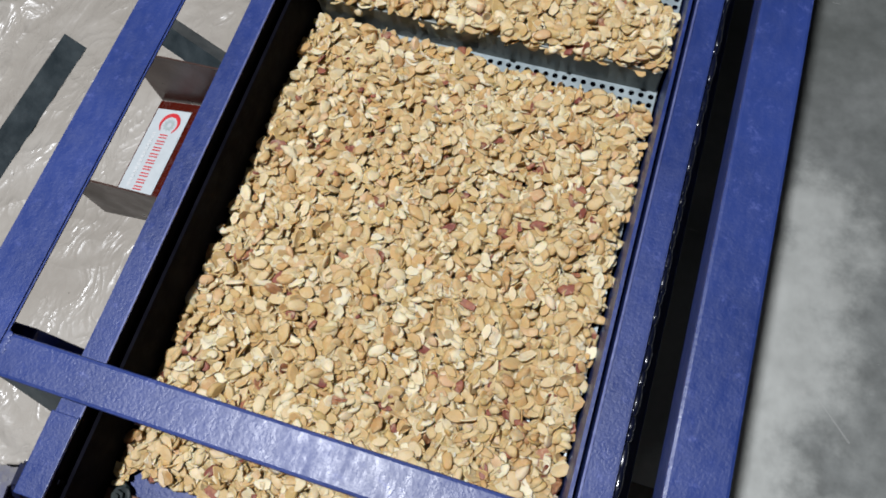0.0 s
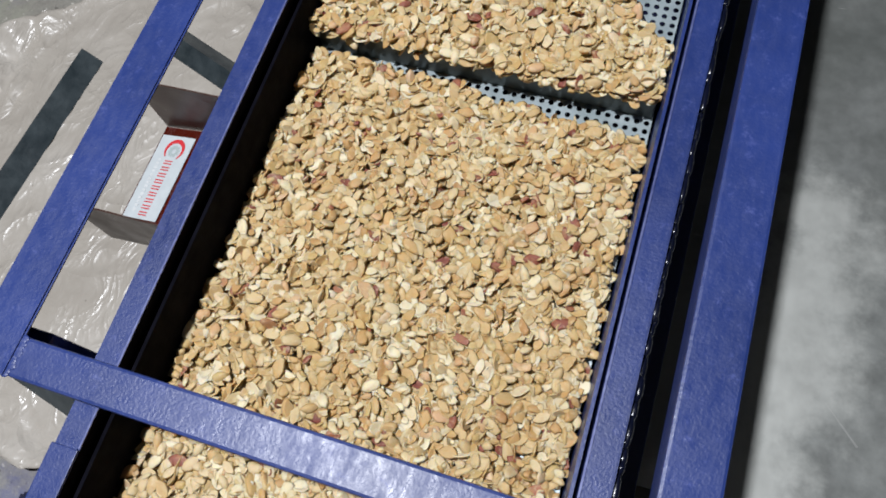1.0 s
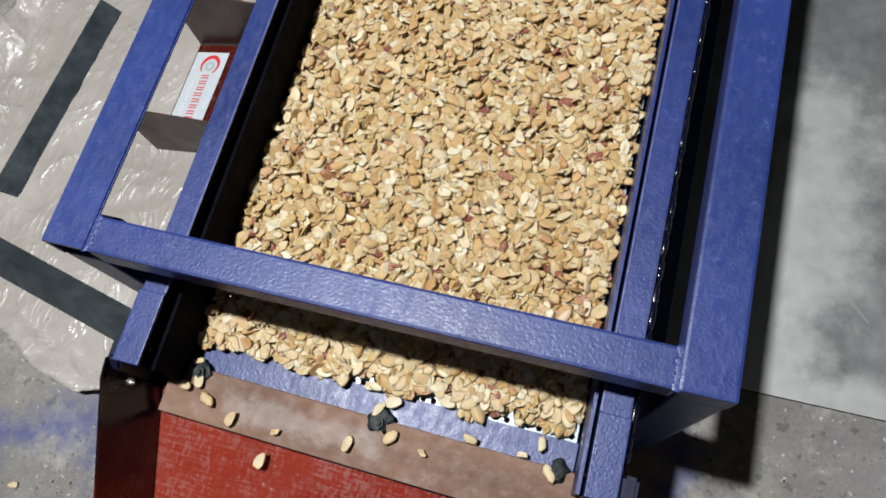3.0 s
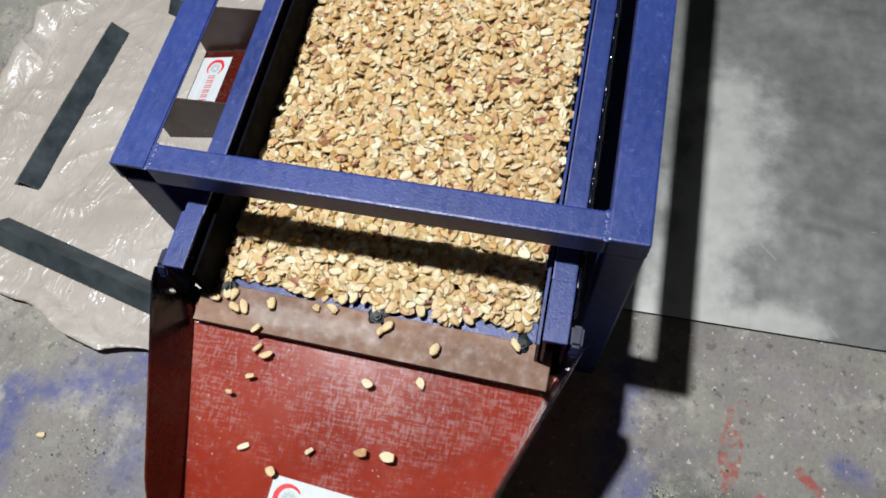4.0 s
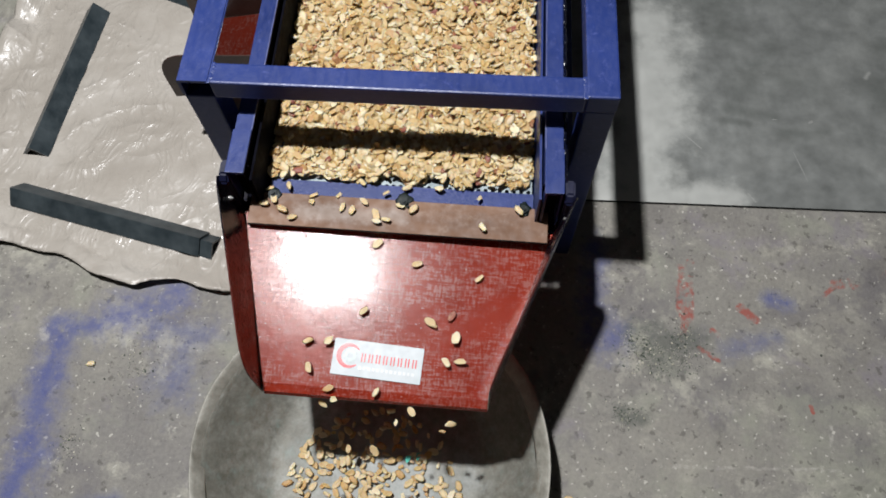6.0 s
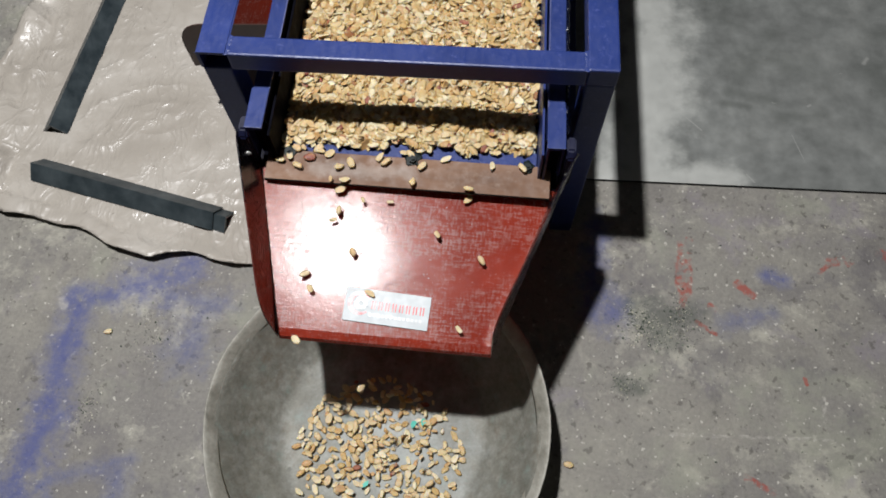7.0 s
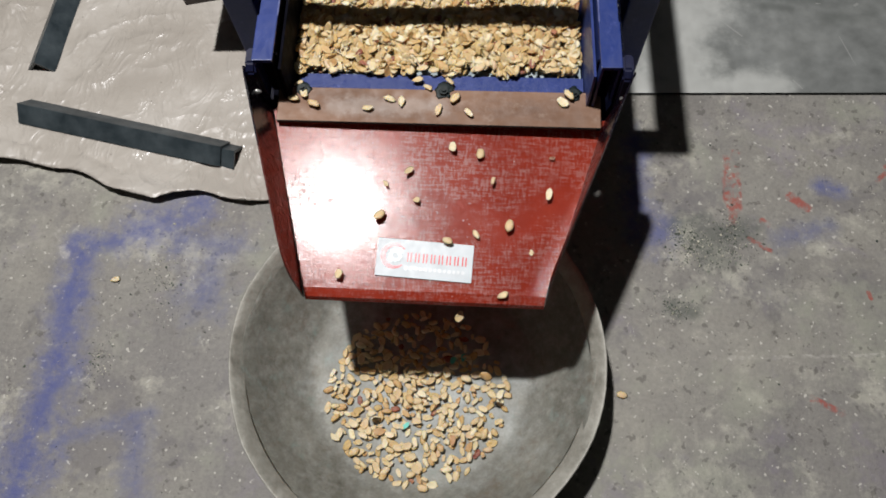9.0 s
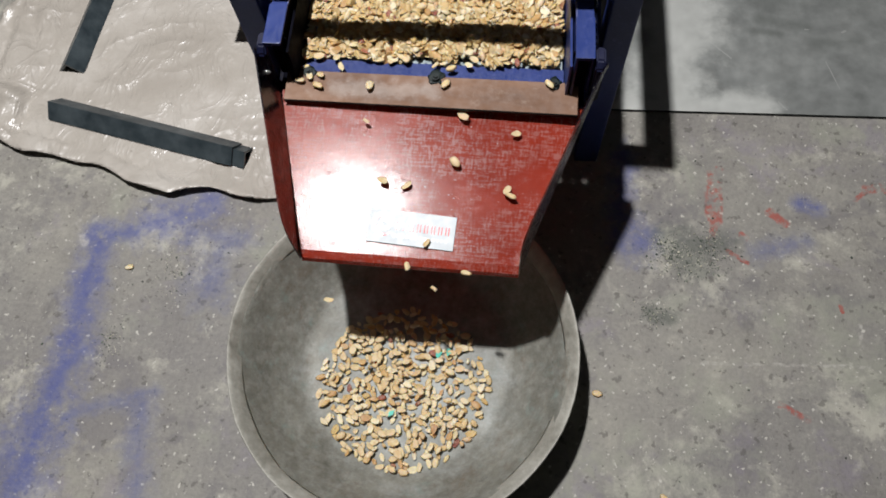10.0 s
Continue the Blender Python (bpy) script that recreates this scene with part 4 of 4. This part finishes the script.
def bowl():
    top = new("metal_bowl")
    tagged(top, "wide shallow worn grey iron bowl on the floor catching peanuts", "bowl")
    top.location = (BOWL_C[0], BOWL_C[1], 0)
    prof = [(0.0, 0.004)] + [(r, bowl_z(r)) for r in (0.05, 0.09, 0.12, 0.145, 0.158, 0.168, 0.18, 0.195, 0.21, 0.222, 0.232)]
    prof += [(0.236, 0.1035), (0.240, 0.1055), (0.2415, 0.104)]
    prof += [(r + 0.002, bowl_z(r) - 0.0035) for r in (0.234, 0.21, 0.19, 0.17, 0.15, 0.13, 0.11)] + [(0.09, 0.0008), (0.0, 0.0008)]
    bm = bmesh.new()
    seg = 72
    rings = []
    for r, z in prof:
        if r == 0:
            rings.append([bm.verts.new((0, 0, z))])
        else:
            rings.append([bm.verts.new(((r + 0.0018 * noise.noise((math.cos(6.2832 * i / seg) * 2, math.sin(6.2832 * i / seg) * 2, r * 9))) * math.cos(6.2832 * i / seg), (r + 0.0018 * noise.noise((math.cos(6.2832 * i / seg) * 2, math.sin(6.2832 * i / seg) * 2, r * 9))) * math.sin(6.2832 * i / seg), z)) for i in range(seg)])
    for a, b in zip(rings, rings[1:]):
        for i in range(seg):
            j = (i + 1) % seg
            if len(a) == 1:
                bm.faces.new((a[0], b[i], b[j]))
            elif len(b) == 1:
                bm.faces.new((a[i], b[0], a[j]))
            else:
                bm.faces.new((a[i], b[i], b[j], a[j]))
    bmesh.ops.recalc_face_normals(bm, faces=bm.faces)
    part("basin", bm, BOWL, top, "", True)
    bm = bmesh.new()
    rings = []
    for k in range(11):
        a = 2 * math.pi * k / 10
        rings.append((math.cos(a), math.sin(a)))
    loops = []
    for ca, sa in rings[:-1]:
        loop = []
        for i in range(seg):
            px, py = math.cos(6.2832 * i / seg), math.sin(6.2832 * i / seg)
            wide = 0.0094 + 0.0016 * noise.noise((px * 4, py * 4, 3.4))
            r = 0.2400 + wide * ca + 0.0022 * noise.noise((px * 3, py * 3, 0.4))
            z = 0.1056 + 0.0034 * sa + 0.0112 * ca + 0.0016 * noise.noise((px * 6, py * 6, 7.7))
            loop.append(bm.verts.new((r * px, r * py, z)))
        loops.append(loop)
    for a, b in zip(loops, loops[1:] + loops[:1]):
        for i in range(seg):
            bm.faces.new((a[i], b[i], b[(i + 1) % seg], a[(i + 1) % seg]))
    bmesh.ops.recalc_face_normals(bm, faces=bm.faces)
    part("rim", bm, RIM, top, "pale worn rolled rim", True)
    return top


def nut_meshes():
    out = []
    for k, (v, f) in enumerate(KINDS):
        me = bpy.data.meshes.new("peanut")
        me.from_pydata(v.tolist(), [], f)
        me.materials.append(LOOSE_NUT)
        for pl in me.polygons:
            pl.use_smooth = pl.index % 5 != 4
        out.append(me)
    return out


NUT_MESHES = nut_meshes()


TAKEN = []


def bowl_spot(rng):
    """A free place in the bowl, beside the nuts that lie there or on top of them."""
    best = None
    for _ in range(7):
        a, q = rng.uniform(0, 6.2832), rng.random() ** 0.95
        x, y = -0.030 + 0.130 * q * math.cos(a), -0.412 + 0.126 * q * math.sin(a)
        gap = min((math.hypot(x - u, y - v) for u, v in TAKEN), default=1)
        if best is None or gap > best[0]:
            best = (gap, x, y)
        if gap > 0.0074:
            break
    gap, x, y = best
    under = sum(math.hypot(x - u, y - v) < 0.0095 for u, v in TAKEN)
    TAKEN.append((x, y))
    return x, y, bowl_z(math.hypot(x - BOWL_C[0], y - BOWL_C[1])) + 0.0038 + 0.0042 * min(under, 2)


def resting_nuts(count):
    rng = random.Random(21)
    for _ in range(count):
        x, y, z = bowl_spot(rng)
        ob = new("peanut", NUT_MESHES[rng.randrange(17)])
        ob.matrix_basis = pose(x, y, z, rng.gauss(0, 10) + (180 if rng.random() < 0.55 else 0), rng.gauss(0, 10), rng.uniform(0, 360))
        tagged(ob, "pale roasted peanut half lying in the metal bowl", "peanut", "peanuts in the bowl")


def pile_nuts(count):
    rng = random.Random(29)
    spots = []
    for _ in range(count):
        spots.append((bowl_spot(rng), rng.gauss(0, 0.17) + (math.pi if rng.random() < 0.55 else 0), rng.gauss(0, 0.17), rng.uniform(0, 6.28), rng.randrange(24), 1.0))
    heap("peanut_pile", spots, "loose layer of pale peanut halves in the bowl")


def crumbs():
    rng = random.Random(3)
    bm = bmesh.new()
    for _ in range(1900):
        if rng.random() < 0.75:
            cx, cy, sx, sy = rng.choice(((0.385, -0.165, 0.018, 0.016), (-0.432, -0.247, 0.02, 0.03), (-0.51, -0.37, 0.012, 0.02), (0.40, -0.185, 0.026, 0.014), (0.37, -0.15, 0.012, 0.010), (0.445, -0.14, 0.012, 0.022),
                                         (0.455, -0.175, 0.02, 0.016), (0.41, -0.165, 0.035, 0.032), (0.35, -0.27, 0.014, 0.012)))
            x, y = rng.gauss(cx, sx), rng.gauss(cy, sy)
        else:
            x, y = rng.uniform(-0.75, 0.8), rng.uniform(-0.7, 0.08)
            if math.hypot(x - BOWL_C[0], y - BOWL_C[1]) < 0.27 or (x < -0.25 and y > -0.14):
                continue
        s = rng.uniform(0.0004, 0.0009) * (2.0 if rng.random() < 0.12 else 1)
        bmesh.ops.create_icosphere(bm, subdivisions=1, radius=1, matrix=pose(x, y, s * 0.4, rng.uniform(0, 90), 0, rng.uniform(0, 360)) @ Matrix.Diagonal((s * 1.5, s, s * 0.6, 1)))
    tagged(link("crumbs", bm, CRUMB), "scattered dark green and pale crumbs on the concrete", "crumbs", kind="stuff")


def paint_chips():
    rng = random.Random(8)
    for x, y in ((0.035, -0.355), (-0.045, -0.455), (0.02, -0.36)):
        bm = bmesh.new()
        pts = [(0.008 * rng.uniform(0.5, 1) * math.cos(a), 0.006 * rng.uniform(0.5, 1) * math.sin(a), 0) for a in (0.2, 1.1, 2.2, 3.3, 4.2, 5.4)]
        prism(bm, pts, (0, 0, 0.0008))
        ob = link("paint_chip", bm, CHIP)
        ob.matrix_basis = pose(x, y, bowl_z(math.hypot(x - BOWL_C[0], y - BOWL_C[1])) + 0.012, 8, 5, rng.uniform(0, 360))
        tagged(ob, "small bright green paint chip among the peanuts", "paint chip")


def stray_nuts():
    rng = random.Random(31)
    for x, y in ((0.262, -0.402), (0.355, -0.545), (-0.51, -0.24)):
        ob = new("peanut", NUT_MESHES[rng.randrange(14)])
        ob.matrix_basis = pose(x, y, 0.003, 0, 0, rng.uniform(0, 360))
        tagged(ob, "stray peanut half lying on the concrete floor", "peanut", "stray peanuts on the floor")


room()
plastic_sheet()
steel_plate()
angle_iron((-0.715, 0.142), (-0.690, 0.490), 0.036, 0.0095, "short dark primed steel angle lying on plastic sheet")
angle_iron((-0.722, 0.058), (-0.364, -0.0223), 0.035, 0.0125, "short dark primed steel angle lying over another angle")
angle_iron((-0.690, 0.0508), (-0.343, -0.027), 0.0315, 0.0095, "short dark primed steel angle under another, near the sheet edge")
angle_iron((-0.600, 0.568), (-0.30, 0.46), 0.035, 0.0095, "short dark primed steel angle partly under the machine")
frame_stand()
TRAY = shaking_tray()
LOWER = bed("peanut_bed", -0.066, 0.422, False, "dense bed of split blanched peanuts on the lower sieve")
UPPER = bed("peanut_bed", 0.425, 0.66, True, "dense bed of split blanched peanuts on the upper sieve")
bowl()
resting_nuts(55)
pile_nuts(200)
paint_chips()
crumbs()
stray_nuts()


# ---- what moves ----
SHAKE = {0: -6.9, 0.5: -3.5, 1: -0.2, 1.5: -1.5, 2: -2.5, 2.5: -3.6, 3: 1.0, 3.2: 0.8, 4.3: 3.1, 4.5: 5.8, 5: 1.4, 5.5: 1.8, 5.7: 3.3, 6.8: 0.2, 7: 0.2, 7.5: -0.0, 8: -2.6, 8.5: 0.6, 9: 0.7, 9.5: -3.0, 10: 4.6}


def swing(t):
    """How far the tray stands from its middle, in metres along y, at t seconds."""
    base = 0.02140 * math.cos(2 * math.pi * 3.716 * t) +0.00429 * math.sin(2 * math.pi * 3.716 * t)
    ts = sorted(SHAKE)
    t = min(max(t, ts[0]), ts[-1])
    for a, b in zip(ts, ts[1:]):
        if a <= t <= b:
            s = (t - a) / (b - a)
            return base + (SHAKE[a] * (1 - s) + SHAKE[b] * s) / 1000
    return base


def drift(t):
    """The bed lags behind the tray while the tray runs forward under it."""
    return swing(t) - 0.011 * math.cos(2 * math.pi * 3.716 * t - 0.198 - radians(280))


def nut_path(rng):
    """Rows of one nut that rides on the bed, slides down the chute and drops into the bowl."""
    t0 = rng.uniform(2.6, 10.5)
    u = rng.uniform(-1, 1)
    x0 = u * 0.160
    x1 = u * 0.118 - 0.008
    tx, ty, tz = bowl_spot(rng)
    slow = rng.random()
    slide = 0.62 + 0.45 * slow
    fall = 0.20
    spin = rng.uniform(-140, 140)
    yaw = rng.uniform(0, 360)
    flip = 180 if rng.random() < 0.55 else 0
    rows = []
    n = 151
    for i in range(n):
        t = i / 15
        d, e = swing(t), drift(t)
        if t < t0:
            y = -0.056 + 0.009 * (t0 - t)
            z = bed_top(x0, y, False) + 0.0015
            rows.append((t, pose(x0, y + e, z - 0.05 * d, flip + 6, 4, yaw)))
        elif t < t0 + slide:
            s = (t - t0) / slide
            p = 0.30 * s + 0.70 * s * s
            y = -0.058 + (-0.335 + 0.058) * p
            k = min(1, s * 3)
            x = x0 + (x1 - x0) * p
            if y > -0.1205:
                z = 0.3055 if y < -0.07 else 0.3055 + (bed_top(x0, -0.058, False) - 0.3055) * (y + 0.07) / 0.012
            else:
                z = chute_z(x, max(y, CH_BOT)) + 0.0045 + 0.006 * abs(math.sin(9 * s + u * 5))
            rows.append((t, pose(x, y + k * d + (1 - k) * e, z, flip + 12 * math.sin(8 * s), 14 * math.sin(7 * s + u), yaw + spin * s)))
        elif t < t0 + slide + fall:
            s = (t - t0 - slide) / fall
            z0 = chute_z(x1, CH_BOT) + 0.004
            rows.append((t, pose(x1 + (tx - x1) * s, -0.335 + (ty + 0.335) * s, z0 + (tz - z0) * s * (0.45 + 0.55 * s), flip + 40 * math.sin(math.pi * s), 30 * math.sin(math.pi * s), yaw + spin * (1 + 0.3 * s))))
        else:
            rows.append((t, pose(tx, ty, tz, flip, 5, yaw + spin * 1.3)))
    return rows


def clinging_nuts(ts):
    """A few nuts that stick in the grease of the lip and ride with the tray."""
    rng = random.Random(61)
    for x, y, z in ((-0.172, -0.066, 0.3035), (-0.163, -0.082, 0.3075), (-0.176, -0.090, 0.3065), (-0.150, -0.097, 0.3062), (0.158, -0.083, 0.3068), (0.021, -0.088, 0.3060)):
        ob = new("peanut", NUT_MESHES[rng.randrange(14)])
        tagged(ob, "peanut half caught in the grease of the tray lip", "peanut", "peanuts caught on the lip")
        turn = pose(x, y, z, 180 * rng.randrange(2) + 6, 4, rng.uniform(0, 360))
        walk(ob, [(t, pose(0, swing(t), -0.05 * swing(t)) @ turn) for t in ts])


def motions():
    ts = [i / 30 for i in range(301)]
    walk(TRAY, [(t, pose(0, swing(t), -0.05 * swing(t))) for t in ts])
    for heap_ob in (LOWER, UPPER):
        walk(heap_ob, [(t, pose(0, drift(t), -0.05 * swing(t))) for t in ts])
    clinging_nuts(ts)
    rng = random.Random(77)
    for _ in range(237):
        ob = new("peanut", NUT_MESHES[rng.randrange(17)])
        tagged(ob, "pale roasted peanut half tumbling down the red chute", "peanut", "peanuts sliding into the bowl")
        walk(ob, nut_path(rng))


motions()
